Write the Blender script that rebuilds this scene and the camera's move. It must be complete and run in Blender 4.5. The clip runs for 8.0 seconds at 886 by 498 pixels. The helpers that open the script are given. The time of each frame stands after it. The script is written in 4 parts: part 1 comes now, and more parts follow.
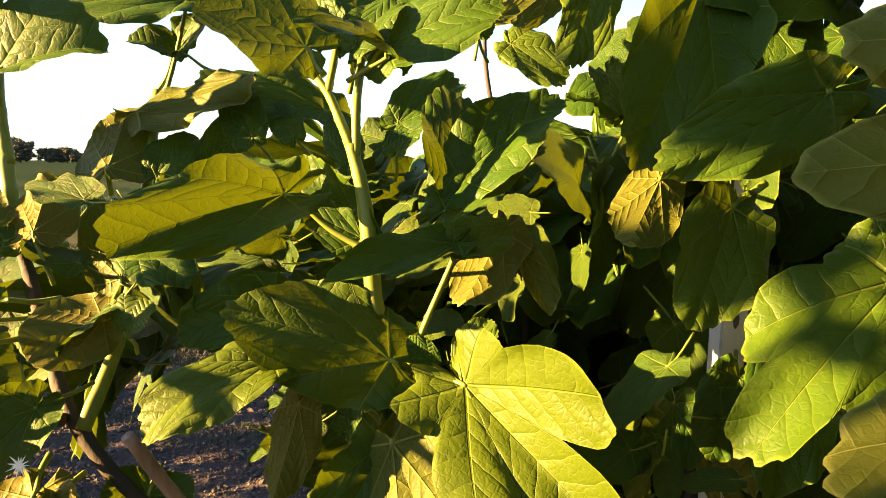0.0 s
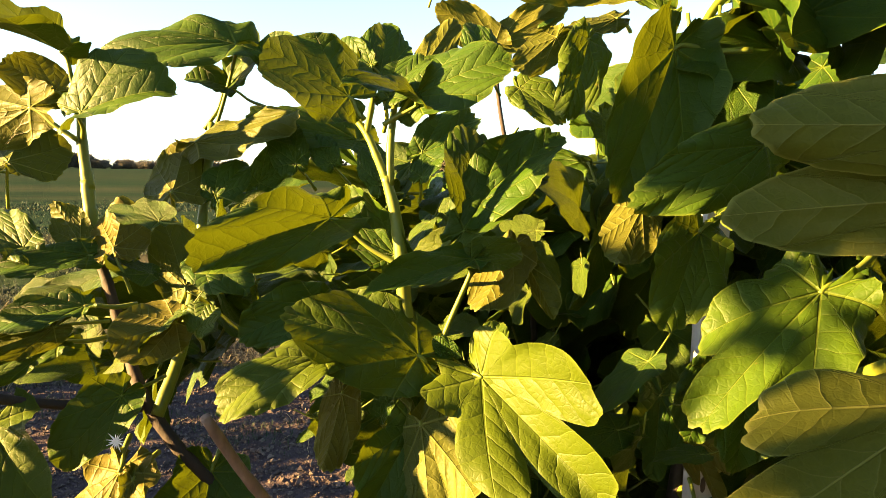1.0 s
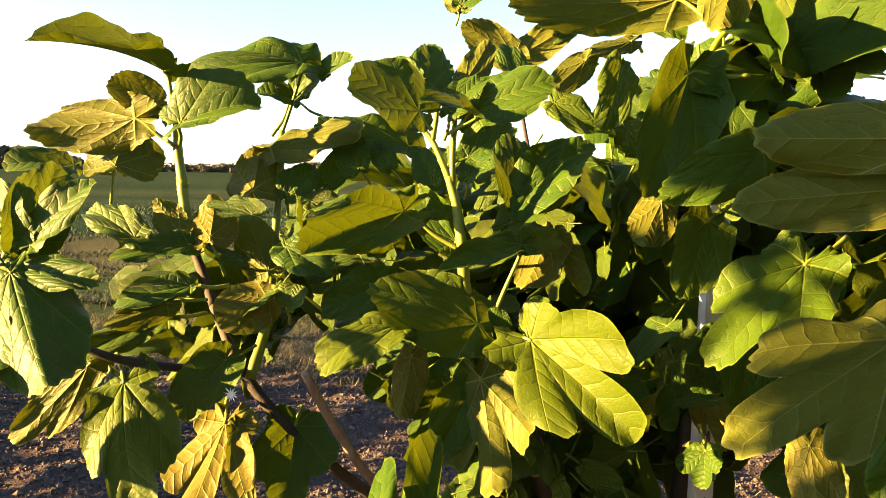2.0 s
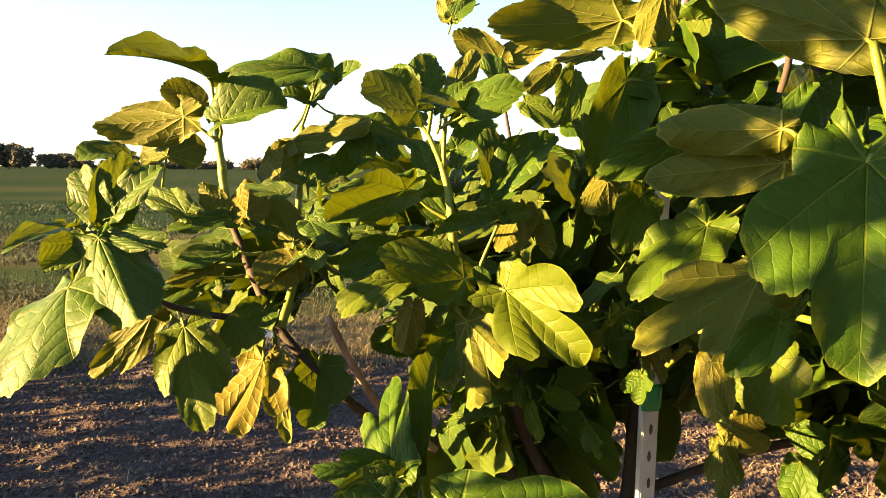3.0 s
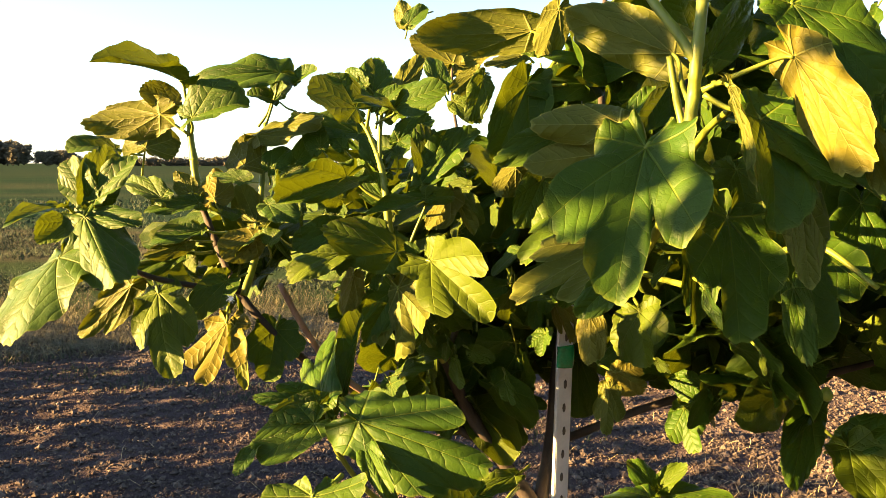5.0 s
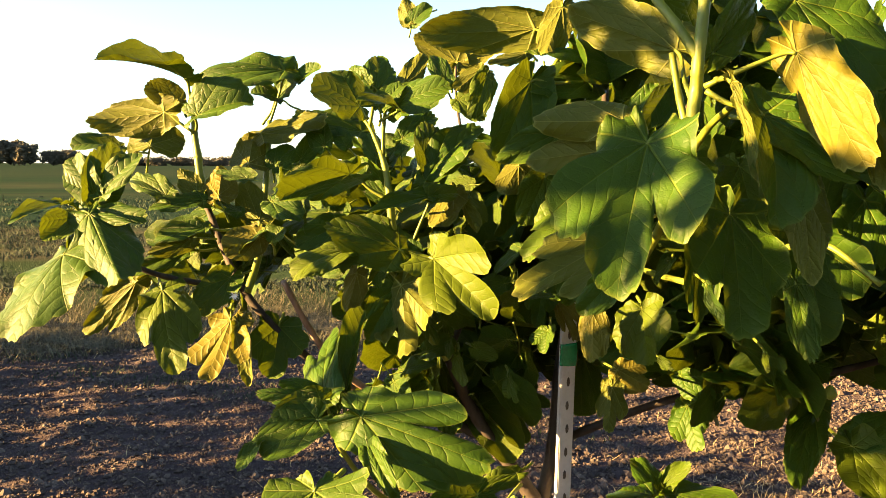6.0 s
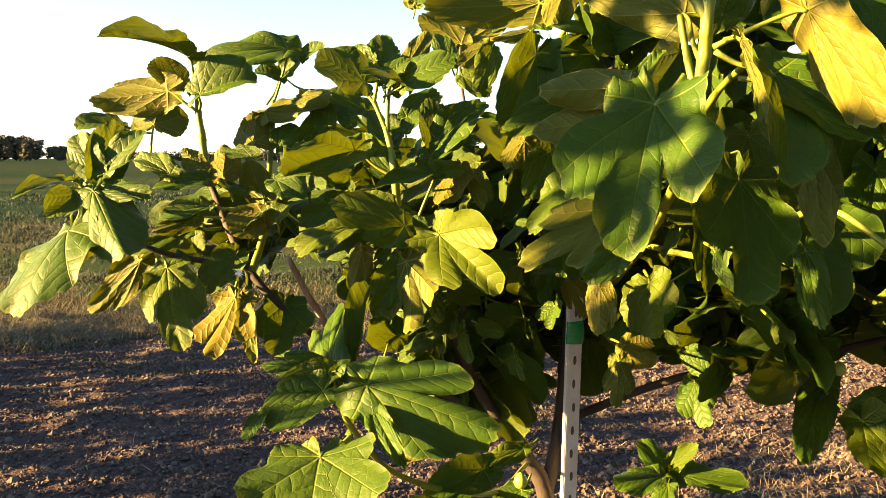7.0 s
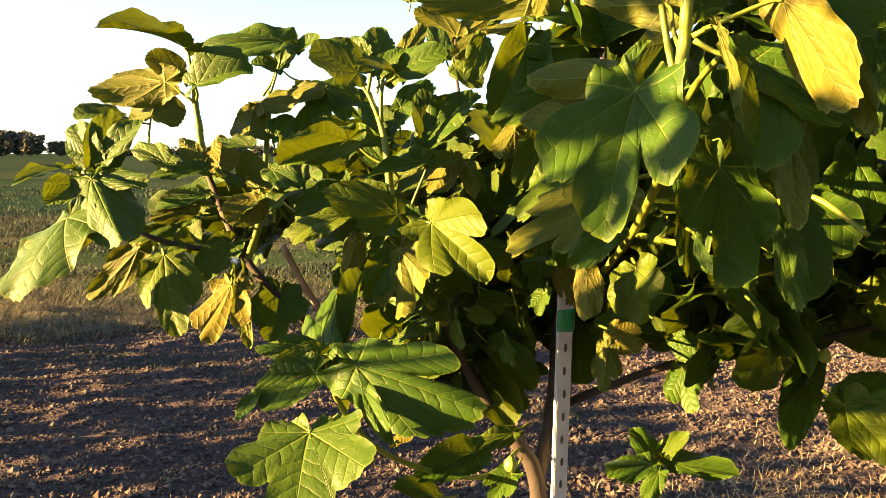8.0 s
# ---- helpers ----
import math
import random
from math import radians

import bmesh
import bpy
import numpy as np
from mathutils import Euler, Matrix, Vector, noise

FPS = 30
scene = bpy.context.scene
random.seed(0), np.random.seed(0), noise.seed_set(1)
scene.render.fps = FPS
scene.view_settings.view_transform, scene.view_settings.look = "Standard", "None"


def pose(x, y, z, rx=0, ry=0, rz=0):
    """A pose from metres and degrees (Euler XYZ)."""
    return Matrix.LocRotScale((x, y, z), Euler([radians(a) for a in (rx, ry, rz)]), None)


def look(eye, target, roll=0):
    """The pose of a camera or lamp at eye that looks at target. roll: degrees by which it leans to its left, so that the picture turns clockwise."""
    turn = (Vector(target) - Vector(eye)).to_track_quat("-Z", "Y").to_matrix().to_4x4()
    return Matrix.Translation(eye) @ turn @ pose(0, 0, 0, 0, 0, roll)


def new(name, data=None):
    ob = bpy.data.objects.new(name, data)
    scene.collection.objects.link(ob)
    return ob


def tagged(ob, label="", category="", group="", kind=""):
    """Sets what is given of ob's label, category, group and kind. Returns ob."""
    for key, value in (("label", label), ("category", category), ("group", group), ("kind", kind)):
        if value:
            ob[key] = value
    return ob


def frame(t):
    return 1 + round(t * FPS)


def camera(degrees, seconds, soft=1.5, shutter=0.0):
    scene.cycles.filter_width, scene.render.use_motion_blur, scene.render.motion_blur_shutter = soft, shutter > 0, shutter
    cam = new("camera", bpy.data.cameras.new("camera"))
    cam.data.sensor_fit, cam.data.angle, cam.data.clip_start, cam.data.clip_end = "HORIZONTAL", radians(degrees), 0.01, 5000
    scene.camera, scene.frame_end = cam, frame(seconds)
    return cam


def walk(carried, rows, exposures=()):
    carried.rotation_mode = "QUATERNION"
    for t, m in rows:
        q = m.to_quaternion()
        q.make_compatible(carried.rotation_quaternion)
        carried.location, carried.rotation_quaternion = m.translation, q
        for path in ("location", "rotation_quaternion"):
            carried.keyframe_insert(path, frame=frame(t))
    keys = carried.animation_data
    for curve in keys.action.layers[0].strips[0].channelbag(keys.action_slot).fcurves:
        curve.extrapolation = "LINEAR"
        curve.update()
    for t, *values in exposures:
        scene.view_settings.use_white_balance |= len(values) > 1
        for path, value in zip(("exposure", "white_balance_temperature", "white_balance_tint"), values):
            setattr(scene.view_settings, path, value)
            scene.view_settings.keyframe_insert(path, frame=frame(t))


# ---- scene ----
cam = camera(64.5, 8.0, soft=0.8)
PATH = [
    (0, (0.001, -0.013, 1.457), (0.015, 1.973, 1.215), 0.5),
    (0.5, (-0.031, -0.051, 1.494), (-0.029, 1.933, 1.245), 0.6),
    (1, (-0.009, -0.142, 1.484), (-0.028, 1.844, 1.255), 0.4),
    (1.5, (0.007, -0.258, 1.481), (-0.018, 1.73, 1.261), 0.5),
    (2, (-0.092, -0.311, 1.482), (-0.086, 1.677, 1.261), 0.4),
    (2.2, (-0.114, -0.351, 1.459), (-0.114, 1.638, 1.247), 0.6),
    (3.3, (-0.047, -0.634, 1.468), (-0.027, 1.352, 1.232), 0.1),
    (3.5, (-0.01, -0.676, 1.464), (0.008, 1.311, 1.236), 0.2),
    (4, (0.028, -0.75, 1.446), (0.07, 1.235, 1.212), -0.1),
    (4.5, (0.034, -0.769, 1.454), (0.065, 1.216, 1.212), -0.0),
    (6, (0.04, -0.776, 1.449), (0.046, 1.209, 1.207), 0.1),
    (6.5, (0.033, -0.769, 1.436), (0.033, 1.216, 1.19), 0.1),
    (7, (0.039, -0.772, 1.414), (0.031, 1.211, 1.154), -0.2),
    (7.5, (0.042, -0.79, 1.401), (0.022, 1.193, 1.143), -0.1),
    (8, (0.057, -0.798, 1.402), (0.046, 1.184, 1.13), -0.1),
]
walk(cam, [(t, look(eye, target, roll)) for t, eye, target, roll in PATH])

# ---- light: a low evening sun from the side, clear sky ----
SUN_AZIMUTH, SUN_HEIGHT = -101.0, 13.5   # degrees from +y towards +x; degrees above the horizon
sa, sh = radians(SUN_AZIMUTH), radians(SUN_HEIGHT)
SUN_WAY = Vector((math.sin(sa) * math.cos(sh), math.cos(sa) * math.cos(sh), math.sin(sh)))
world = bpy.data.worlds.new("evening_sky")
scene.world = world
world.use_nodes = True
sky = world.node_tree.nodes.new("ShaderNodeTexSky")
sky.sky_type, sky.sun_disc = "NISHITA", False
sky.sun_elevation, sky.sun_rotation = sh, sa
sky.dust_density, sky.ozone_density, sky.air_density = 0.4, 2.0, 0.9
back = world.node_tree.nodes["Background"]
back.inputs["Strength"].default_value = 0.029
haze = world.node_tree.nodes.new("ShaderNodeHueSaturation")
haze.inputs["Saturation"].default_value, haze.inputs["Value"].default_value = 0.78, 0.82
world.node_tree.links.new(sky.outputs["Color"], haze.inputs["Color"])
world.node_tree.links.new(haze.outputs["Color"], back.inputs["Color"])
sun_data = bpy.data.lights.new("sun", "SUN")
sun_data.energy, sun_data.angle, sun_data.color = 4.35, radians(0.53), (1.0, 0.58, 0.21)
sun = new("sun", sun_data)
sun.matrix_world = look(SUN_WAY * 50, (0, 0, 0))
scene.view_settings.exposure = 4.18


# ---- materials ----
class Nodes:
    """A small helper to write node trees line by line."""

    def __init__(self, name):
        self.mat = bpy.data.materials.new(name)
        self.mat.use_nodes = True
        self.tree = self.mat.node_tree
        self.bsdf = self.tree.nodes["Principled BSDF"]
        self.out = self.tree.nodes["Material Output"]

    def add(self, kind, **values):
        n = self.tree.nodes.new("ShaderNode" + kind)
        for k, v in values.items():
            n.inputs[k.replace("_", " ")].default_value = v
        return n

    def link(self, a, b):
        self.tree.links.new(a, b)

    def math(self, op, a, b=None, c=None, clamp=False):
        n = self.tree.nodes.new("ShaderNodeMath")
        n.operation, n.use_clamp = op, clamp
        for i, v in enumerate((a, b, c)):
            if v is None:
                continue
            if isinstance(v, (int, float)):
                n.inputs[i].default_value = v
            else:
                self.link(v, n.inputs[i])
        return n.outputs[0]

    def mix(self, fac, a, b, kind="MIX"):
        n = self.tree.nodes.new("ShaderNodeMix")
        n.data_type, n.blend_type = "RGBA", kind
        for s, v in ((n.inputs[0], fac), (n.inputs[6], a), (n.inputs[7], b)):
            if isinstance(v, tuple):
                s.default_value = (*v, 1)
            elif isinstance(v, (int, float)):
                s.default_value = v
            else:
                self.link(v, s)
        return n.outputs[2]

    def ramp(self, fac, stops):
        n = self.tree.nodes.new("ShaderNodeValToRGB")
        els = n.color_ramp.elements
        while len(els) < len(stops):
            els.new(0.5)
        for el, (at, col) in zip(els, stops):
            el.position, el.color = at, (*col, 1)
        self.link(fac, n.inputs[0])
        return n.outputs[0]

    def noise(self, scale, detail=4.0, rough=0.55, vec=None):
        n = self.add("TexNoise", Scale=scale, Detail=detail, Roughness=rough)
        self.link(vec if vec is not None else self.coords(), n.inputs["Vector"])
        return n.outputs[0]

    def coords(self, kind="Object"):
        return self.tree.nodes.new("ShaderNodeTexCoord").outputs[kind]

    def bump(self, height, strength, distance):
        n = self.add("Bump", Strength=strength, Distance=distance)
        self.link(height, n.inputs["Height"])
        return n.outputs[0]


def make_leaf_material(name, top, deep, vein, through_col, share, gloss=0.14, dry=0.0):
    """A fig leaf: quilted between its side veins, hairy and rather matt, and lets light through."""
    m = Nodes(name)
    at = m.tree.nodes.new("ShaderNodeAttribute")
    at.attribute_name = "vein"
    xyz = m.tree.nodes.new("ShaderNodeSeparateXYZ")
    m.link(at.outputs["Vector"], xyz.inputs[0])
    s, d, e = xyz.outputs[0], m.math("ABSOLUTE", xyz.outputs[1]), xyz.outputs[2]
    obj = m.coords()
    wob = m.noise(22.0, 2.0, vec=obj)
    phase = m.math("MULTIPLY_ADD", m.math("MULTIPLY_ADD", d, -0.62, s), 7.0, m.math("MULTIPLY", wob, 1.1))
    tri = m.math("MULTIPLY", m.math("ABSOLUTE", m.math("SUBTRACT", m.math("FRACT", phase), 0.5)), 2.0)
    side = m.math("MULTIPLY_ADD", tri, 12.0, -10.9, clamp=True)
    main = m.math("SUBTRACT", 1.0, m.math("DIVIDE", d, m.math("MAXIMUM", m.math("MULTIPLY_ADD", s, -0.012, 0.015), 0.0035)), clamp=True)
    main = m.math("MULTIPLY", main, 1.8, clamp=True)
    net = m.tree.nodes.new("ShaderNodeTexVoronoi")
    net.feature = "DISTANCE_TO_EDGE"
    net.inputs["Scale"].default_value = 150.0
    m.link(obj, net.inputs["Vector"])
    net_edge = m.math("SUBTRACT", 1.0, m.math("MULTIPLY", net.outputs["Distance"], 7.0), clamp=True)
    veins = m.math("MAXIMUM", main, m.math("MULTIPLY", side, 0.4))
    veins = m.math("MAXIMUM", veins, m.math("MULTIPLY", net_edge, 0.07))
    info = m.tree.nodes.new("ShaderNodeObjectInfo")
    big = m.noise(14.0, 3.0, vec=obj)
    fine = m.noise(160.0, 4.0, vec=obj)
    body = m.mix(m.math("MULTIPLY_ADD", big, 1.4, -0.1, clamp=True), deep, top)
    body = m.mix(m.math("MULTIPLY", fine, 0.35), body, tuple(0.6 * v for v in deep))
    body = m.mix(m.math("MULTIPLY", m.math("POWER", info.outputs["Random"], 3.0), 0.38), body, (top[0] * 2.1, top[1] * 1.15, top[2] * 1.3))
    rim = m.math("MULTIPLY_ADD", e, 25.0, -24.2, clamp=True)
    body = m.mix(m.math("MULTIPLY", rim, 0.8), body, vein)
    spots = m.math("MULTIPLY_ADD", m.noise(55.0, 5.0, 0.7, obj), 9.0, -6.2 + 2.0 * dry, clamp=True)
    body = m.mix(m.math("MULTIPLY", spots, 0.5 + 0.4 * dry), body, (0.22, 0.13, 0.04))
    colour = m.mix(m.math("MULTIPLY", veins, 0.62), body, vein)
    m.link(colour, m.bsdf.inputs["Base Color"])
    m.link(m.math("MULTIPLY_ADD", fine, 0.3, 0.36), m.bsdf.inputs["Roughness"])
    m.bsdf.inputs["Specular IOR Level"].default_value = gloss
    dome = m.math("SQRT", m.math("SUBTRACT", 1.0, m.math("MULTIPLY", tri, tri)))
    height = m.math("MULTIPLY_ADD", dome, 0.5, m.math("MULTIPLY", main, -0.8))
    height = m.math("ADD", height, m.math("MULTIPLY_ADD", net_edge, -0.07, m.math("MULTIPLY", fine, 0.4)))
    normal = m.bump(height, 0.58, 0.0036)
    m.link(normal, m.bsdf.inputs["Normal"])
    tr = m.tree.nodes.new("ShaderNodeBsdfTranslucent")
    thin = m.mix(m.math("MULTIPLY", veins, 0.55), through_col, tuple(0.8 * v for v in through_col[:2]) + (through_col[2] * 1.6,))
    thin = m.mix(m.math("MULTIPLY", big, 0.5), thin, tuple(0.62 * v for v in through_col))
    thin = m.mix(m.math("MULTIPLY", spots, 0.6), thin, (0.16, 0.08, 0.01))
    m.link(thin, tr.inputs["Color"])
    m.link(normal, tr.inputs["Normal"])
    mixer = m.tree.nodes.new("ShaderNodeMixShader")
    mixer.inputs[0].default_value = share
    m.link(m.bsdf.outputs[0], mixer.inputs[1])
    m.link(tr.outputs[0], mixer.inputs[2])
    m.link(mixer.outputs[0], m.out.inputs["Surface"])
    return m.mat


leaf_mat = make_leaf_material("fig_leaf", (0.033, 0.068, 0.0010), (0.006, 0.032, 0.0038), (0.080, 0.11, 0.012), (0.24, 0.32, 0.008), 0.09)

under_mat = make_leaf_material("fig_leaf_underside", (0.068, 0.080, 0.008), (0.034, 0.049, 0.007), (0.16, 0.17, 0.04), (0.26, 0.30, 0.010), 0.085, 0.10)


def make_plain(name, stops, scale, rough, bump=0.3, dist=0.002, stretch=(1, 1, 1), metal=0.0, spec=0.4, fine=6.0):
    m = Nodes(name)
    mp = m.tree.nodes.new("ShaderNodeMapping")
    mp.inputs["Scale"].default_value = stretch
    m.link(m.coords(), mp.inputs["Vector"])
    a, b = m.noise(scale, 5.0, 0.6, mp.outputs[0]), m.noise(scale * fine, 5.0, 0.6, mp.outputs[0])
    f = m.math("MULTIPLY_ADD", b, 0.45, m.math("MULTIPLY_ADD", a, 1.1, -0.28), clamp=True)
    m.link(m.ramp(f, stops), m.bsdf.inputs["Base Color"])
    m.link(m.math("MULTIPLY_ADD", b, 0.25, rough - 0.12), m.bsdf.inputs["Roughness"])
    m.bsdf.inputs["Metallic"].default_value = metal
    m.bsdf.inputs["Specular IOR Level"].default_value = spec
    m.link(m.bump(f, bump, dist), m.bsdf.inputs["Normal"])
    return m.mat


bark = make_plain("fig_bark", [(0.1, (0.010, 0.008, 0.006)), (0.5, (0.024, 0.018, 0.013)), (0.9, (0.055, 0.041, 0.03))], 30.0, 0.8, 0.6, 0.004, (1, 1, 0.4))
shoot = make_plain("green_shoot", [(0.1, (0.065, 0.092, 0.007)), (0.6, (0.13, 0.165, 0.014)), (0.95, (0.19, 0.20, 0.03))], 45.0, 0.5, 0.25, 0.001, (1, 1, 0.3))
cut_wood = make_plain("cut_wood", [(0.1, (0.08, 0.052, 0.036)), (0.6, (0.2, 0.135, 0.095)), (0.95, (0.34, 0.25, 0.18))], 40.0, 0.75, 0.4, 0.002, (1, 1, 0.3))
white_paint = make_plain("weathered_white_paint", [(0.05, (0.238, 0.238, 0.230)), (0.35, (0.408, 0.416, 0.416)), (0.9, (0.527, 0.535, 0.535))], 25.0, 0.5, 0.2, 0.001)
dark_steel = make_plain("dark_steel", [(0.2, (0.025, 0.025, 0.025)), (0.9, (0.085, 0.068, 0.051))], 60.0, 0.6, 0.2, 0.001)
green_tape = make_plain("green_tape", [(0.1, (0.0, 0.10, 0.035)), (0.9, (0.01, 0.26, 0.10))], 50.0, 0.22, 0.3, 0.002, spec=0.6)
straw = make_plain("dry_straw", [(0.1, (0.28, 0.20, 0.09)), (0.9, (0.52, 0.42, 0.22))], 8.0, 0.7)
green_fruit = make_plain("green_fig", [(0.1, (0.16, 0.24, 0.03)), (0.9, (0.32, 0.38, 0.06))], 60.0, 0.4)
dropping = make_plain("white_splash", [(0.1, (0.7, 0.7, 0.68)), (0.9, (0.86, 0.86, 0.84))], 60.0, 0.7)


def make_ground_material():
    """Bare cloddy soil near the trees, dry and green bands of field beyond."""
    m = Nodes("soil_and_field")
    pos = m.coords()
    xyz = m.tree.nodes.new("ShaderNodeSeparateXYZ")
    m.link(pos, xyz.inputs[0])
    stretch = m.tree.nodes.new("ShaderNodeMapping")
    stretch.inputs["Scale"].default_value = (0.25, 1.0, 1.0)
    m.link(pos, stretch.inputs["Vector"])
    soil = m.ramp(m.noise(2.2, 8.0, 0.68, pos), [(0.25, (0.050, 0.040, 0.039)), (0.5, (0.082, 0.066, 0.063)), (0.75, (0.122, 0.100, 0.094))])
    soil = m.mix(m.math("MULTIPLY_ADD", m.noise(38.0, 6.0, 0.7, pos), 2.2, -0.75, clamp=True), m.mix(0.5, soil, (0.030, 0.026, 0.032)), soil)
    away = m.math("LOGARITHM", m.math("MAXIMUM", m.math("ADD", xyz.outputs[1], 0.8), 1.0), 2.0)
    wander = m.noise(0.22, 5.0, 0.6, stretch.outputs[0])
    away = m.math("ADD", away, m.math("MULTIPLY_ADD", wander, 0.5, -0.25))
    band = m.ramp(m.math("DIVIDE", away, 10.0), [
        (0.27, (0.060, 0.055, 0.032)), (0.315, (0.020, 0.034, 0.017)), (0.345, (0.022, 0.034, 0.018)), (0.36, (0.056, 0.050, 0.038)), (0.405, (0.050, 0.047, 0.034)),
        (0.425, (0.011, 0.023, 0.019)), (0.50, (0.009, 0.020, 0.017)), (0.515, (0.024, 0.030, 0.023)), (0.535, (0.008, 0.019, 0.015)), (0.565, (0.028, 0.033, 0.025)), (0.60, (0.009, 0.020, 0.016)), (0.66, (0.017, 0.025, 0.020)), (0.80, (0.012, 0.022, 0.019))])
    tuft = m.noise(1.1, 8.0, 0.7, stretch.outputs[0])
    band = m.mix(m.math("MULTIPLY_ADD", tuft, 3.0, -1.1, clamp=True), m.mix(0.55, band, (0.022, 0.040, 0.022)), band)
    edge = m.math("MULTIPLY_ADD", m.math("ADD", m.math("SUBTRACT", xyz.outputs[1], m.math("MULTIPLY", m.math("MAXIMUM", xyz.outputs[0], 0.0), 1.3)), m.math("MULTIPLY", m.noise(0.9, 5.0, 0.6, pos), 2.4)), 1.6, -9.6, clamp=True)
    m.link(m.mix(edge, soil, band), m.bsdf.inputs["Base Color"])
    m.bsdf.inputs["Roughness"].default_value = 0.95
    m.bsdf.inputs["Specular IOR Level"].default_value = 0.0
    h = m.math("ADD", m.noise(24.0, 8.0, 0.72, pos), m.math("MULTIPLY", m.noise(90.0, 4.0, 0.6, pos), 0.4))
    m.link(m.bump(h, 0.9, 0.03), m.bsdf.inputs["Normal"])
    return m.mat


ground_mat = make_ground_material()


def make_island(name, stops, rough=0.9, bump_scale=60.0):
    """For joined small pieces: each piece takes its own shade."""
    m = Nodes(name)
    geo = m.tree.nodes.new("ShaderNodeNewGeometry")
    col = m.ramp(geo.outputs["Random Per Island"], stops)
    n = m.noise(bump_scale, 5.0, 0.65)
    col = m.mix(m.math("MULTIPLY_ADD", n, 1.2, -0.3, clamp=True), m.mix(0.5, col, (0.03, 0.025, 0.02)), col)
    m.link(col, m.bsdf.inputs["Base Color"])
    m.bsdf.inputs["Roughness"].default_value = rough
    m.bsdf.inputs["Specular IOR Level"].default_value = 0.2
    m.link(m.bump(n, 0.7, 0.006), m.bsdf.inputs["Normal"])
    return m.mat


clod_mat = make_island("soil_clods", [(0.0, (0.044, 0.035, 0.032)), (0.5, (0.076, 0.061, 0.053)), (1.0, (0.145, 0.118, 0.098))])
dry_grass_mat = make_island("dry_grass_blades", [(0.0, (0.052, 0.054, 0.026)), (0.5, (0.116, 0.109, 0.060)), (1.0, (0.208, 0.197, 0.112))])
green_grass_mat = make_island("green_weeds", [(0.0, (0.012, 0.031, 0.014)), (0.6, (0.022, 0.050, 0.021)), (1.0, (0.047, 0.076, 0.035))])
far_leaf_mat = make_island("far_foliage", [(0.0, (0.050, 0.052, 0.034)), (1.0, (0.105, 0.10, 0.062))], bump_scale=3.0)
far_bark = make_plain("far_bark", [(0.2, (0.05, 0.04, 0.03)), (0.9, (0.12, 0.09, 0.07))], 3.0, 0.9)


# ---- mesh helpers ----
def mesh_from(name, verts, faces, mat, smooth=True):
    me = bpy.data.meshes.new(name)
    me.from_pydata([tuple(v) for v in verts], [], [tuple(f) for f in faces])
    if smooth:
        me.polygons.foreach_set("use_smooth", [True] * len(me.polygons))
    me.materials.append(mat)
    me.update()
    return me


def fast_mesh(name, verts, tris, mat, smooth=False):
    """A mesh of triangles or quads straight from arrays."""
    verts, tris = np.asarray(verts, dtype=np.float32), np.asarray(tris, dtype=np.int32)
    k = tris.shape[1]
    me = bpy.data.meshes.new(name)
    me.vertices.add(len(verts))
    me.vertices.foreach_set("co", verts.ravel())
    me.loops.add(tris.size)
    me.loops.foreach_set("vertex_index", tris.ravel())
    me.polygons.add(len(tris))
    me.polygons.foreach_set("loop_start", np.arange(0, tris.size, k, dtype=np.int32))
    me.polygons.foreach_set("use_smooth", np.full(len(tris), smooth))
    me.materials.append(mat)
    me.update(calc_edges=True)
    me.validate()
    return me


def part(name, mesh, parent, label="", m=None):
    ob = new(name, mesh)
    ob.parent = parent
    if m is not None:
        ob.matrix_basis = m
    if label:
        ob["label"] = label
    return ob


def smooth_line(points, steps=6):
    """Catmull-Rom through the points."""
    p = [Vector(q) for q in points]
    if len(p) == 2:
        return [p[0].lerp(p[1], i / steps) for i in range(steps + 1)]
    p = [2 * p[0] - p[1]] + p + [2 * p[-1] - p[-2]]
    line = []
    for i in range(1, len(p) - 2):
        for k in range(steps):
            t = k / steps
            a, b, c, d = p[i - 1], p[i], p[i + 1], p[i + 2]
            line.append(0.5 * ((2 * b) + (c - a) * t + (2 * a - 5 * b + 4 * c - d) * t * t + (3 * b - a - 3 * c + d) * t ** 3))
    line.append(p[-2])
    return line


def tube(name, line, radii, mat, sides=8, knots=0.0, seed=0):
    """A round, closed, tapering stem along a line; knots: the swelling at the leaf scars."""
    rng = random.Random(seed)
    verts, faces = [], []
    side = None
    for i, q in enumerate(line):
        way = (line[min(i + 1, len(line) - 1)] - line[max(i - 1, 0)]).normalized()
        if side is None:
            side = way.orthogonal().normalized()
        side = (side - way * side.dot(way)).normalized()
        up = way.cross(side)
        r = radii[i] * (1 + knots * (1.0 if i % 5 == 2 else 0.0) + knots * rng.uniform(-0.35, 0.35))
        for k in range(sides):
            a = 2 * math.pi * k / sides
            verts.append(q + r * (math.cos(a) * side + math.sin(a) * up))
    for i in range(len(line) - 1):
        for k in range(sides):
            n = (k + 1) % sides
            faces.append((i * sides + k, i * sides + n, (i + 1) * sides + n, (i + 1) * sides + k))
    faces.append(tuple(range(sides - 1, -1, -1)))
    faces.append(tuple(range((len(line) - 1) * sides, len(line) * sides)))
    return mesh_from(name, verts, faces, mat)


# ---- the fig tree ----
BASE = Vector((0.31, 0.86, -0.12))
tree = new("fig_tree")
tree.location = BASE
tagged(tree, "leafy fig tree with broad lobed leaves on bare soil", "fig tree")
TO_TREE = Matrix.Translation(-BASE)

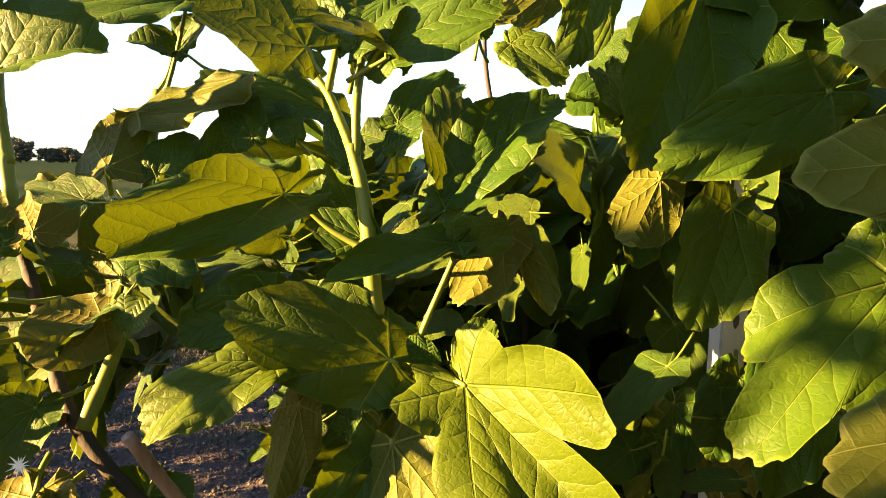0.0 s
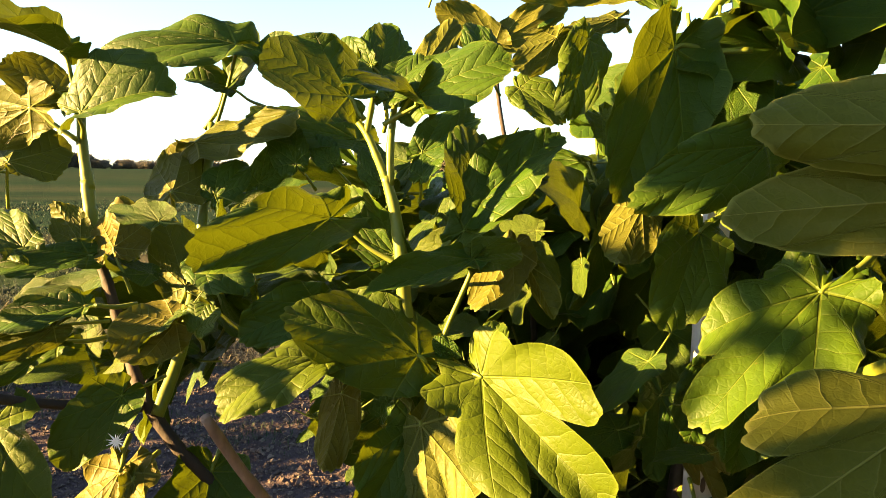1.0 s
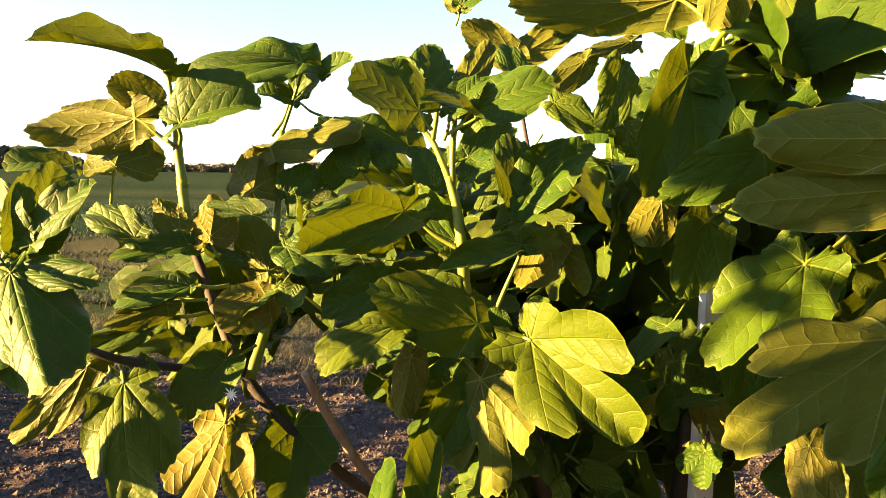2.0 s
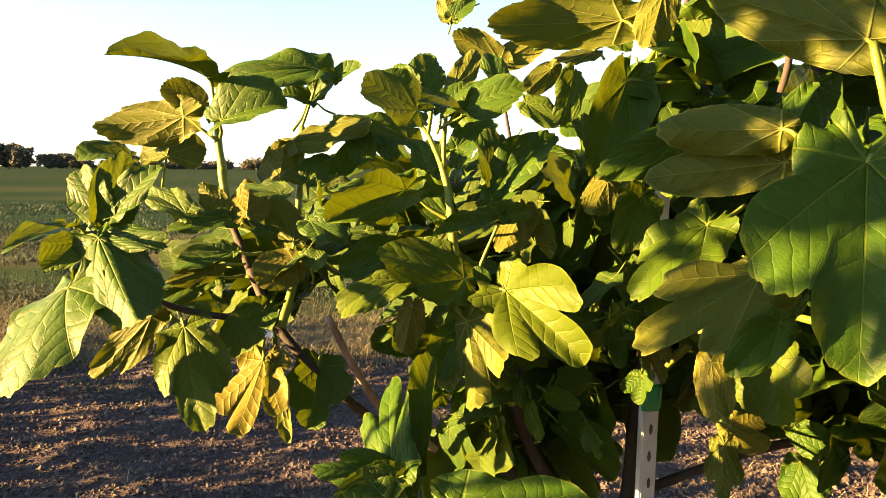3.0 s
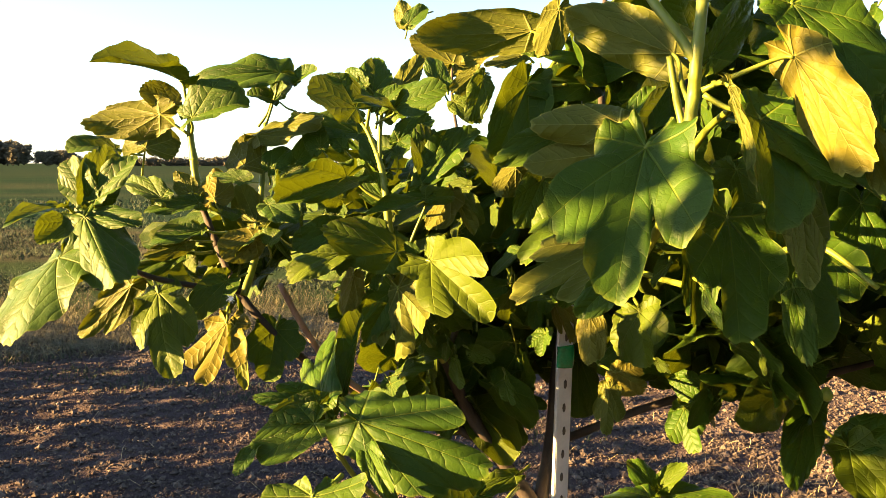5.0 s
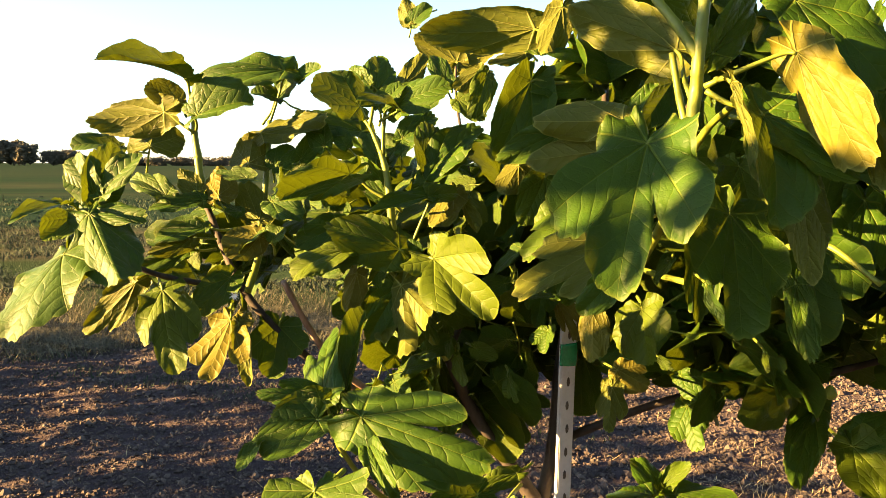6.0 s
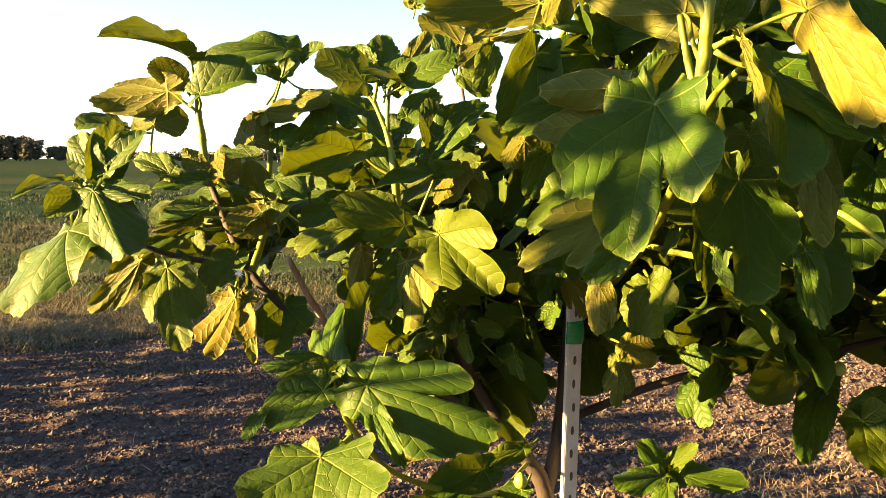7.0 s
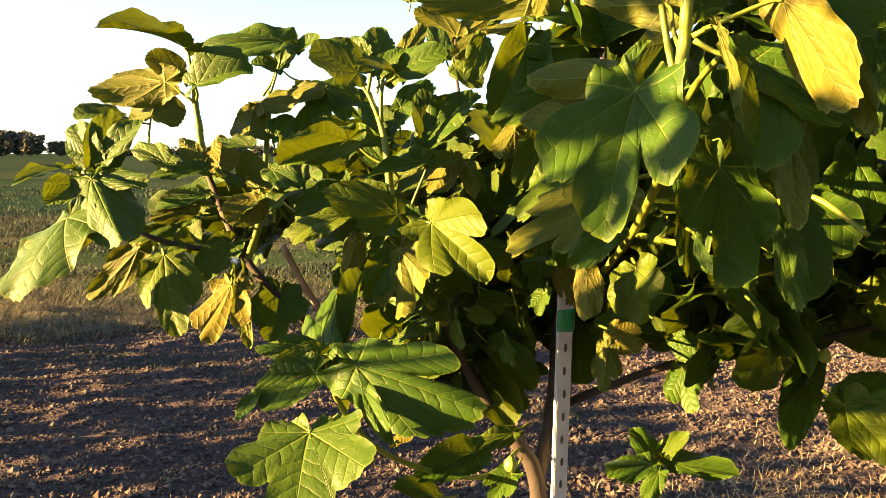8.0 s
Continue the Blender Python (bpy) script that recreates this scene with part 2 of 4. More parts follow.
# outlines by the angle from the tip: reach of each lobe, and of the bay beside it
FORMS = [
    [(0.0, 1.0), (0.40, 0.94), (0.78, 0.84), (1.18, 0.70), (1.60, 0.53), (2.10, 0.37), (2.60, 0.26), (3.14, 0.10)],
    [(0.0, 1.0), (0.44, 0.70), (0.82, 0.86), (1.26, 0.55), (1.64, 0.52), (2.10, 0.34), (2.60, 0.25), (3.14, 0.10)],
    [(0.0, 1.0), (0.42, 0.46), (0.82, 0.88), (1.28, 0.48), (1.68, 0.52), (2.15, 0.34), (2.60, 0.25), (3.14, 0.10)],
    [(0.0, 1.0), (0.20, 0.95), (0.45, 0.75), (0.80, 0.50), (1.30, 0.32), (1.90, 0.22), (2.50, 0.15), (3.14, 0.06)],
]


def leaf_mesh(length, width, form, fold, droop, wave, seed, around=160, out=15, cut=None):
    """A palmate leaf in its own axes: stalk at the origin, tip along +y, upper face along +z."""
    rng = random.Random(seed)
    lobed = form in (1, 2)
    ang = np.linspace(-math.pi + 0.06, math.pi - 0.06, around)
    rad = np.zeros_like(ang)
    vein_at = [0.0]
    for sgn in (1, -1):
        knots = [(0.0, 1.0)] + [(a * rng.uniform(0.94, 1.06), r * rng.uniform(0.92, 1.07)) for a, r in FORMS[form][1:-1]] + [(math.pi, FORMS[form][-1][1])]
        if lobed:   # bays of unequal depth
            knots[1] = (knots[1][0], min(0.9, knots[1][1] * rng.uniform(0.9, 1.25)))
            knots[3] = (knots[3][0], min(0.85, knots[3][1] * rng.uniform(0.9, 1.25)))
            if cut:
                knots[1] = (knots[1][0], cut[0 if sgn > 0 else 1])
        vein_at += [sgn * (knots[2][0] if lobed else 0.72), sgn * (knots[4][0] if lobed else 1.45), sgn * 2.3]
        mine = ang * sgn >= 0
        here = np.abs(ang[mine])
        kx, ky = np.array([k[0] for k in knots]), np.array([k[1] for k in knots])
        if lobed:
            r = np.interp(here, kx, ky)
            for i in (0, 2, 4):   # rounded lobes that meet in narrow bays
                for j in (i - 1, i + 1):
                    if j < 0 or j > 4 and i != 4:
                        continue
                    lo, hi = sorted((kx[i], kx[j]))
                    on = (here >= lo) & (here <= hi)
                    q = np.abs(here[on] - kx[i]) / (hi - lo)
                    r[on] = ky[i] - (ky[i] - ky[j]) * q ** (3.4 if j < 5 else 1.5)
        else:
            fine = np.linspace(-math.pi, math.pi, 721)
            soft = np.exp(-(np.linspace(-0.5, 0.5, 115) / 0.2) ** 2)
            even = np.convolve(np.pad(np.interp(np.abs(fine), kx, ky), 57, mode="edge"), soft / soft.sum(), "valid")
            r = np.interp(here, fine, even / even[360])
        rad[mine] = r
    vein_at.sort()
    rad *= 1 - 0.5 * np.exp(-((math.pi - np.abs(ang)) / 0.22) ** 2)
    teeth = rng.uniform(15, 22)
    rad *= 1 + (0.009 if form == 3 else 0.024) * np.abs(np.sin(ang * teeth + 0.6 * np.sin(ang * 3))) + 0.018 * np.sin(ang * 7 + rng.uniform(0, 6)) + 0.010 * np.sin(ang * 37 + rng.uniform(0, 6))
    lobes = [(a, 1.0, 1.0) for a in vein_at]
    rr = np.linspace(0, 1, out) ** 0.9
    rr[0] = 0.004
    A, R = np.meshgrid(ang, rr, indexing="ij")
    RAD = R * rad[:, None]
    u, v = RAD * np.sin(A), RAD * np.cos(A)
    near = np.array([min(range(len(lobes)), key=lambda i: abs(lobes[i][0] - x)) for x in ang])
    va = np.array([lobes[i][0] for i in near])[:, None]
    s, d = RAD * np.cos(A - va), RAD * np.sin(A - va)
    flat = u.max() - u.min()
    z = fold * (np.sqrt(u * u + 0.006) - 0.077) * 0.9 * width / flat * 1.4 + wave * 1.35 * R ** 2 * np.sin(A * rng.choice([2, 3, 4]) + rng.uniform(0, 6)) + wave * 1.25 * R ** 4 * np.sin(A * rng.choice([7, 8, 9]) + rng.uniform(0, 6))
    z += 0.010 * R ** 6 * np.sin(A * 21 + rng.uniform(0, 6)) + rng.uniform(-0.06, 0.06) * R ** 6
    z -= 0.35 * wave * 10 * 0.22 * (RAD ** 2) * rng.uniform(0.3, 1.0)
    z += 0.010 * np.sqrt(np.abs(np.sin(math.pi * 7.0 * (s - 0.62 * np.abs(d))))) * np.minimum(1, np.abs(d) * 12) * (1 - R ** 4)
    z -= 0.006 * np.exp(-(d / 0.02) ** 2) * (1 - R)
    u = u * (width / flat)
    # bend along the midrib
    k = droop
    yb = np.sin(k * v) / k if abs(k) > 1e-3 else v
    zb = -(1 - np.cos(k * v)) / k if abs(k) > 1e-3 else v * 0
    nb_y, nb_z = np.sin(k * v), np.cos(k * v)
    y2, z2 = yb + z * nb_y, zb + z * nb_z
    # turn and scale so that the tip lies on +y at the full length
    ty, tz = math.sin(k) / k if abs(k) > 1e-3 else 1.0, -(1 - math.cos(k)) / k if abs(k) > 1e-3 else 0.0
    q, g = math.atan2(tz, ty), length / math.hypot(ty, tz)
    y3, z3 = y2 * math.cos(q) + z2 * math.sin(q), -y2 * math.sin(q) + z2 * math.cos(q)
    co = np.stack([u * g, y3 * g, z3 * g], -1).reshape(-1, 3)
    n = len(ang)
    i, j = np.meshgrid(np.arange(n - 1), np.arange(out - 1), indexing="ij")
    b = (i * out + j).ravel()
    quads = np.stack([b, b + 1, b + out + 1, b + out], -1)[:, ::-1]
    me = fast_mesh("leaf", co, quads, leaf_mat, True)
    att = me.attributes.new("vein", "FLOAT_VECTOR", "POINT")
    att.data.foreach_set("vector", np.stack([s, d, R + 0 * s], -1).astype(np.float32).ravel())
    return me


def leaf_pose(at, tip, face):
    at, tip, face = Vector(at), Vector(tip), Vector(face)
    y = (tip - at).normalized()
    z = (face - y * face.dot(y)).normalized()
    x = y.cross(z)
    m = Matrix((x, y, z)).transposed().to_4x4()
    m.translation = at
    return m


LEAF_COUNT = 0


def stalk(leaf_ob, m, stem, length):
    """The leaf's stalk, from its blade back to the shoot."""
    inv = m.inverted()
    e = inv @ Vector(stem)
    r = 0.0027 if length > 0.1 else 0.0020
    bow = Vector((0, 0, -0.12 * e.length))
    line = smooth_line([Vector((0, 0.012 * length, -0.001)), Vector((0, -0.004, -0.001)) * 1.0 + e * 0.12, e * 0.55 + bow * 0.5, e], 4)
    radii = [r * (0.8 + 0.55 * i / (len(line) - 1)) for i in range(len(line))]
    part("petiole", tube("petiole", line, radii, shoot, 6), leaf_ob)


def leaf(at, tip, face, width, form, fold, droop, wave, stem=None, label="", under=False, cut=None):
    global LEAF_COUNT
    LEAF_COUNT += 1
    m = leaf_pose(at, tip, face)
    length = (Vector(tip) - Vector(at)).length
    ob = part("leaf", leaf_mesh(length, width, form, fold, droop, wave, LEAF_COUNT, cut=cut), tree, label, TO_TREE @ m)
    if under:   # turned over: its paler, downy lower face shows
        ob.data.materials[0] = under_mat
    if stem is None:
        back = (Vector(at) - Vector(tip)).normalized()
        stem = Vector(at) + back * 0.03 + Vector((0.01, 0.05, -0.015))
    stalk(ob, m, stem, length)
    return ob


def limb(name, points, r0, r1, mat):
    line = smooth_line(points, 7)
    n = len(line) - 1
    radii = [r0 + (r1 - r0) * i / n for i in range(n + 1)]
    return part(name, tube(name, line, radii, mat, 10, 0.10, len(name) + n), tree, "", TO_TREE)


# blades, each from its stalk to its tip, with the way its upper face looks
# the shoot standing against the sky
leaf((-0.523, 0.803, 1.634), (-0.648, 0.657, 1.659), (0.416, -0.209, 0.885), 0.53, 3, 0.50, 0.50, 0.030, stem=(-0.509, 0.825, 1.566))
leaf((-0.553, 0.838, 1.585), (-0.617, 0.824, 1.624), (-0.255, 0.965, -0.068), 0.90, 0, 0.25, 0.25, 0.030, stem=(-0.509, 0.825, 1.566), under=True)
leaf((-0.576, 0.815, 1.561), (-0.746, 0.826, 1.543), (0.085, 0.969, -0.232), 0.57, 0, 0.30, 0.25, 0.030, stem=(-0.516, 0.819, 1.518), under=True)
leaf((-0.612, 0.817, 1.488), (-0.613, 0.866, 1.556), (-0.157, 0.800, -0.579), 1.50, 0, 0.50, 0.25, 0.030, stem=(-0.637, 0.850, 1.423), under=True)
leaf((-0.698, 0.858, 1.487), (-0.785, 0.809, 1.486), (0.260, -0.477, 0.839), 0.77, 3, 0.25, 0.50, 0.030)
leaf((-0.497, 0.793, 1.554), (-0.375, 0.796, 1.593), (-0.188, -0.743, 0.642), 1.01, 0, 0.50, 0.25, 0.030, stem=(-0.509, 0.819, 1.521))
leaf((-0.339, 0.956, 1.671), (-0.549, 0.925, 1.635), (0.015, -0.793, 0.609), 0.49, 0, 0.30, 0.50, 0.030, stem=(-0.389, 1.002, 1.544))
leaf((-0.362, 0.990, 1.615), (-0.250, 0.956, 1.682), (-0.496, -0.734, 0.464), 0.46, 3, 0.25, 0.25, 0.030, stem=(-0.406, 1.002, 1.544))
leaf((-0.357, 0.989, 1.607), (-0.423, 0.972, 1.626), (0.353, -0.612, 0.708), 0.84, 3, 0.25, 0.25, 0.030)
leaf((-0.402, 0.849, 1.448), (-0.407, 0.919, 1.522), (-0.038, 0.727, -0.686), 0.97, 0, 0.40, 0.25, 0.030, stem=(-0.406, 0.865, 1.415), under=True)
leaf((-0.383, 0.898, 1.519), (-0.223, 0.840, 1.559), (0.403, 0.721, -0.563), 0.43, 0, 0.25, 0.25, 0.030, under=True)
leaf((-0.149, 0.925, 1.525), (-0.306, 0.891, 1.552), (0.267, -0.689, 0.674), 0.49, 0, 0.25, 0.25, 0.030)
# the shoot reaching out furthest
leaf((-0.634, 0.593, 1.387), (-0.692, 0.623, 1.460), (-0.298, -0.943, 0.149), 0.74, 0, 0.20, 0.25, 0.030, stem=(-0.640, 0.657, 1.329))
leaf((-0.638, 0.613, 1.386), (-0.627, 0.676, 1.488), (0.661, -0.670, 0.340), 0.72, 0, 0.40, 0.25, 0.030, stem=(-0.640, 0.657, 1.329))
leaf((-0.618, 0.583, 1.385), (-0.548, 0.612, 1.468), (-0.291, -0.798, 0.528), 0.62, 3, 0.25, 0.25, 0.030, stem=(-0.640, 0.657, 1.329))
leaf((-0.656, 0.542, 1.373), (-0.680, 0.397, 1.344), (0.231, -0.224, 0.947), 0.33, 3, 0.40, 0.50, 0.030, stem=(-0.645, 0.589, 1.351))
leaf((-0.669, 0.569, 1.345), (-0.690, 0.514, 1.306), (0.374, -0.628, 0.683), 0.95, 0, 0.25, 0.25, 0.030, stem=(-0.645, 0.589, 1.351))
leaf((-0.624, 0.549, 1.354), (-0.520, 0.433, 1.243), (0.051, -0.667, 0.743), 0.64, 0, -0.45, 0.30, 0.030, stem=(-0.640, 0.657, 1.329), label='large green fig leaf folded along its midrib')
leaf((-0.637, 0.569, 1.354), (-0.512, 0.537, 1.350), (-0.146, -0.648, 0.748), 0.44, 0, 0.20, 0.25, 0.030, stem=(-0.640, 0.657, 1.329))
leaf((-0.651, 0.500, 1.283), (-0.686, 0.384, 1.151), (-0.417, -0.626, 0.659), 0.99, 0, -0.15, 0.40, 0.040, stem=(-0.622, 0.594, 1.307), label='pale sunlit fig leaf with a wavy edge')
leaf((-0.659, 0.600, 1.273), (-0.689, 0.563, 1.209), (-0.285, 0.879, -0.383), 0.59, 0, 0.25, 0.25, 0.030, under=True)
leaf((-0.596, 0.671, 1.201), (-0.692, 0.640, 1.099), (-0.011, 0.959, -0.283), 0.57, 1, 0.25, 0.25, 0.030, stem=(-0.571, 0.672, 1.217), under=True)
leaf((-0.513, 0.599, 1.200), (-0.446, 0.462, 1.077), (-0.054, -0.681, 0.730), 0.62, 1, -0.20, 0.50, 0.045, stem=(-0.541, 0.643, 1.227))
leaf((-0.392, 0.639, 1.129), (-0.416, 0.538, 1.042), (0.239, 0.599, -0.764), 1.07, 2, 0.15, 0.25, 0.045, stem=(-0.403, 0.692, 1.152), under=True)
leaf((-0.372, 0.628, 1.124), (-0.327, 0.525, 1.026), (0.069, 0.702, -0.708), 0.24, 3, 0.25, 0.25, 0.030, under=True)
leaf((-0.308, 0.705, 1.101), (-0.310, 0.633, 1.009), (0.347, -0.744, 0.571), 1.09, 1, 0.25, 0.25, 0.030, stem=(-0.302, 0.728, 1.126))
leaf((-0.396, 0.659, 1.214), (-0.450, 0.612, 1.149), (0.159, -0.856, 0.491), 0.80, 0, 0.25, 0.25, 0.030)
leaf((-0.457, 0.702, 1.313), (-0.554, 0.661, 1.294), (0.077, -0.562, 0.823), 0.49, 3, 0.25, 0.25, 0.030)
leaf((-0.483, 0.680, 1.291), (-0.556, 0.648, 1.265), (-0.228, 0.873, -0.431), 0.52, 0, 0.25, 0.25, 0.030, under=True)
leaf((-0.490, 0.697, 1.266), (-0.607, 0.643, 1.220), (0.126, -0.785, 0.606), 0.36, 3, 0.25, 0.25, 0.030)
leaf((-0.495, 0.772, 1.383), (-0.542, 0.799, 1.431), (0.003, 0.877, -0.481), 0.71, 0, 0.25, 0.25, 0.030, under=True)
leaf((-0.446, 0.761, 1.378), (-0.451, 0.809, 1.441), (-0.080, 0.789, -0.610), 0.97, 0, 0.40, 0.25, 0.030, stem=(-0.422, 0.753, 1.320), under=True)
leaf((-0.553, 0.742, 1.379), (-0.653, 0.800, 1.426), (0.052, -0.576, 0.816), 0.51, 0, 0.25, 0.25, 0.030)
leaf((-0.478, 0.760, 1.368), (-0.577, 0.709, 1.352), (0.226, -0.665, 0.712), 0.51, 0, 0.25, 0.25, 0.030)
leaf((-0.366, 0.793, 1.321), (-0.412, 0.844, 1.405), (-0.002, 0.852, -0.524), 0.71, 0, 0.25, 0.25, 0.030, stem=(-0.368, 0.756, 1.270), under=True)
leaf((-0.343, 0.698, 1.294), (-0.412, 0.667, 1.276), (-0.270, 0.848, -0.456), 1.03, 0, 0.25, 0.25, 0.030, stem=(-0.346, 0.723, 1.250), under=True)
leaf((-0.324, 0.737, 1.367), (-0.255, 0.702, 1.334), (-0.012, -0.699, 0.715), 0.88, 0, 0.25, 0.25, 0.030)
leaf((-0.147, 0.603, 1.279), (-0.249, 0.549, 1.236), (-0.109, -0.491, 0.864), 0.69, 0, 0.20, 0.50, 0.030)
leaf((-0.172, 0.709, 1.317), (-0.265, 0.685, 1.279), (0.057, -0.910, 0.411), 0.71, 0, 0.25, 0.25, 0.030)
leaf((-0.310, 0.677, 1.291), (-0.291, 0.690, 1.316), (-0.350, -0.694, 0.630), 1.76, 0, 0.25, 0.25, 0.030)
# the middle shoot
leaf((-0.042, 0.611, 1.279), (-0.182, 0.594, 1.328), (0.254, -0.868, 0.426), 0.74, 0, -0.35, 0.35, 0.030, stem=(-0.025, 0.619, 1.261))
leaf((0.018, 0.633, 1.384), (-0.093, 0.561, 1.354), (0.180, -0.602, 0.778), 0.36, 3, 0.35, 0.25, 0.030, stem=(-0.026, 0.630, 1.268))
leaf((0.015, 0.633, 1.384), (0.075, 0.653, 1.391), (0.212, -0.813, 0.543), 0.69, 0, 0.25, 0.25, 0.030)
leaf((-0.142, 0.641, 1.428), (-0.262, 0.535, 1.389), (0.500, -0.734, 0.460), 0.48, 0, 0.75, 0.35, 0.050, stem=(-0.064, 0.642, 1.374))
leaf((-0.072, 0.655, 1.385), (-0.136, 0.685, 1.456), (-0.211, -0.954, 0.212), 0.60, 0, 0.40, 0.25, 0.030)
leaf((0.025, 0.583, 1.265), (0.138, 0.465, 1.180), (-0.410, -0.758, 0.507), 0.81, 2, 0.60, 0.30, 0.035, stem=(-0.022, 0.618, 1.252), label='bright sunlit three-lobed fig leaf', cut=(0.6, 0.6))
leaf((0.029, 0.610, 1.274), (0.049, 0.634, 1.314), (-0.323, -0.724, 0.609), 0.80, 0, 0.25, 0.25, 0.030)
leaf((-0.005, 0.620, 1.275), (-0.025, 0.623, 1.297), (-0.017, -0.993, 0.119), 0.85, 0, 0.25, 0.25, 0.030)
leaf((0.066, 0.704, 1.389), (0.024, 0.666, 1.320), (0.389, 0.684, -0.617), 0.79, 0, 0.25, 0.25, 0.030, under=True)
leaf((0.086, 0.711, 1.368), (0.115, 0.683, 1.306), (0.676, 0.737, -0.011), 0.52, 3, 0.25, 0.25, 0.030, under=True)
leaf((0.019, 0.700, 1.439), (0.009, 0.753, 1.535), (0.357, -0.804, 0.476), 0.73, 0, 0.30, 0.25, 0.030, stem=(-0.022, 0.674, 1.384))
leaf((0.023, 0.691, 1.442), (0.123, 0.710, 1.528), (-0.300, -0.798, 0.523), 0.68, 0, 0.30, 0.25, 0.030, stem=(-0.022, 0.674, 1.384))
leaf((0.008, 0.677, 1.412), (0.102, 0.705, 1.486), (-0.222, -0.787, 0.576), 0.48, 0, 0.25, 0.25, 0.030)
leaf((-0.123, 0.657, 1.563), (-0.213, 0.644, 1.610), (0.360, -0.810, 0.464), 1.08, 0, 0.15, 0.25, 0.045, stem=(-0.106, 0.654, 1.537))
leaf((-0.050, 0.656, 1.563), (0.053, 0.640, 1.606), (-0.343, -0.781, 0.522), 0.85, 0, 0.10, 0.25, 0.030, stem=(-0.074, 0.653, 1.537))
leaf((-0.079, 0.657, 1.563), (-0.037, 0.672, 1.611), (-0.319, -0.785, 0.531), 0.82, 0, 0.25, 0.25, 0.030)
leaf((-0.046, 0.635, 1.555), (-0.116, 0.567, 1.571), (0.495, -0.322, 0.807), 0.59, 0, 0.35, 0.40, 0.030, stem=(-0.084, 0.653, 1.532))
leaf((-0.120, 0.966, 1.619), (-0.112, 1.018, 1.712), (0.305, -0.843, 0.442), 0.82, 0, 0.25, 0.25, 0.030)
leaf((-0.051, 0.968, 1.641), (-0.003, 1.017, 1.723), (-0.055, 0.869, -0.491), 0.56, 0, 0.25, 0.25, 0.030, under=True)
leaf((0.050, 0.987, 1.643), (0.020, 1.016, 1.715), (0.206, -0.872, 0.445), 0.72, 0, 0.25, 0.25, 0.030)
leaf((-0.131, 0.949, 1.639), (-0.185, 0.975, 1.682), (-0.282, -0.935, 0.217), 0.56, 3, 0.25, 0.25, 0.030)
leaf((-0.201, 0.950, 1.641), (-0.239, 0.953, 1.663), (0.188, -0.867, 0.461), 0.88, 0, 0.25, 0.25, 0.030)
leaf((-0.232, 0.872, 1.490), (-0.262, 0.900, 1.552), (-0.248, -0.921, 0.300), 0.86, 0, 0.25, 0.25, 0.030)
leaf((-0.049, 0.850, 1.505), (0.028, 0.877, 1.563), (-0.068, -0.876, 0.477), 0.66, 0, 0.25, 0.25, 0.030)
leaf((-0.038, 0.583, 1.211), (-0.026, 0.497, 1.090), (0.435, 0.754, -0.492), 0.93, 2, 0.20, 0.25, 0.050, stem=(-0.037, 0.625, 1.228), under=True)
leaf((-0.045, 0.602, 1.204), (-0.101, 0.542, 1.115), (0.210, -0.864, 0.457), 0.66, 1, 0.25, 0.25, 0.030)
leaf((-0.131, 0.637, 1.227), (-0.145, 0.588, 1.156), (0.131, 0.805, -0.579), 0.59, 0, 0.25, 0.25, 0.030, under=True)
leaf((0.011, 0.623, 1.136), (0.034, 0.597, 1.090), (-0.572, -0.802, 0.172), 0.75, 2, 0.25, 0.25, 0.030)
leaf((0.110, 0.615, 1.077), (0.154, 0.592, 1.062), (-0.344, -0.881, 0.325), 0.71, 0, 0.25, 0.25, 0.030)
leaf((0.074, 0.613, 1.061), (0.091, 0.586, 1.006), (-0.679, -0.721, 0.142), 0.49, 3, 0.25, 0.25, 0.030)
leaf((0.180, 0.635, 1.006), (0.196, 0.610, 0.965), (-0.696, -0.701, 0.156), 0.80, 1, 0.25, 0.25, 0.030)
leaf((-0.086, 0.633, 1.202), (-0.072, 0.636, 1.232), (-0.591, -0.727, 0.349), 0.97, 0, 0.25, 0.25, 0.030)
# leaves under the top of the crown
leaf((0.207, 0.556, 1.601), (0.142, 0.489, 1.456), (0.282, -0.913, 0.295), 0.60, 0, 0.20, 0.20, 0.030, stem=(0.281, 0.555, 1.599))
leaf((0.124, 0.558, 1.609), (0.099, 0.519, 1.531), (0.360, -0.875, 0.325), 0.55, 0, 0.25, 0.25, 0.030)
leaf((0.250, 0.443, 1.505), (0.137, 0.413, 1.454), (0.135, -0.958, 0.255), 0.50, 0, 0.10, 0.20, 0.030)
leaf((0.297, 0.231, 1.510), (0.182, 0.314, 1.512), (0.580, 0.808, -0.104), 0.43, 3, 0.30, 0.25, 0.030, stem=(0.317, 0.188, 1.486), under=True)
leaf((0.313, 0.281, 1.508), (0.357, 0.278, 1.568), (-0.606, -0.684, 0.406), 0.40, 3, 0.25, 0.25, 0.030, stem=(0.317, 0.188, 1.486))
leaf((0.316, 0.257, 1.473), (0.181, 0.337, 1.454), (0.510, 0.860, 0.023), 0.41, 3, 0.15, 0.15, 0.030, under=True)
leaf((0.235, 0.544, 1.424), (0.187, 0.494, 1.338), (0.195, -0.892, 0.408), 0.68, 0, 0.25, 0.25, 0.030, stem=(0.270, 0.566, 1.443))
leaf((0.190, 0.588, 1.445), (0.154, 0.551, 1.390), (0.055, 0.815, -0.577), 0.78, 0, 0.25, 0.25, 0.030, under=True)
leaf((0.292, 0.422, 1.387), (0.180, 0.371, 1.292), (-0.311, -0.635, 0.707), 0.76, 1, 0.15, 0.25, 0.040, stem=(0.371, 0.485, 1.410))
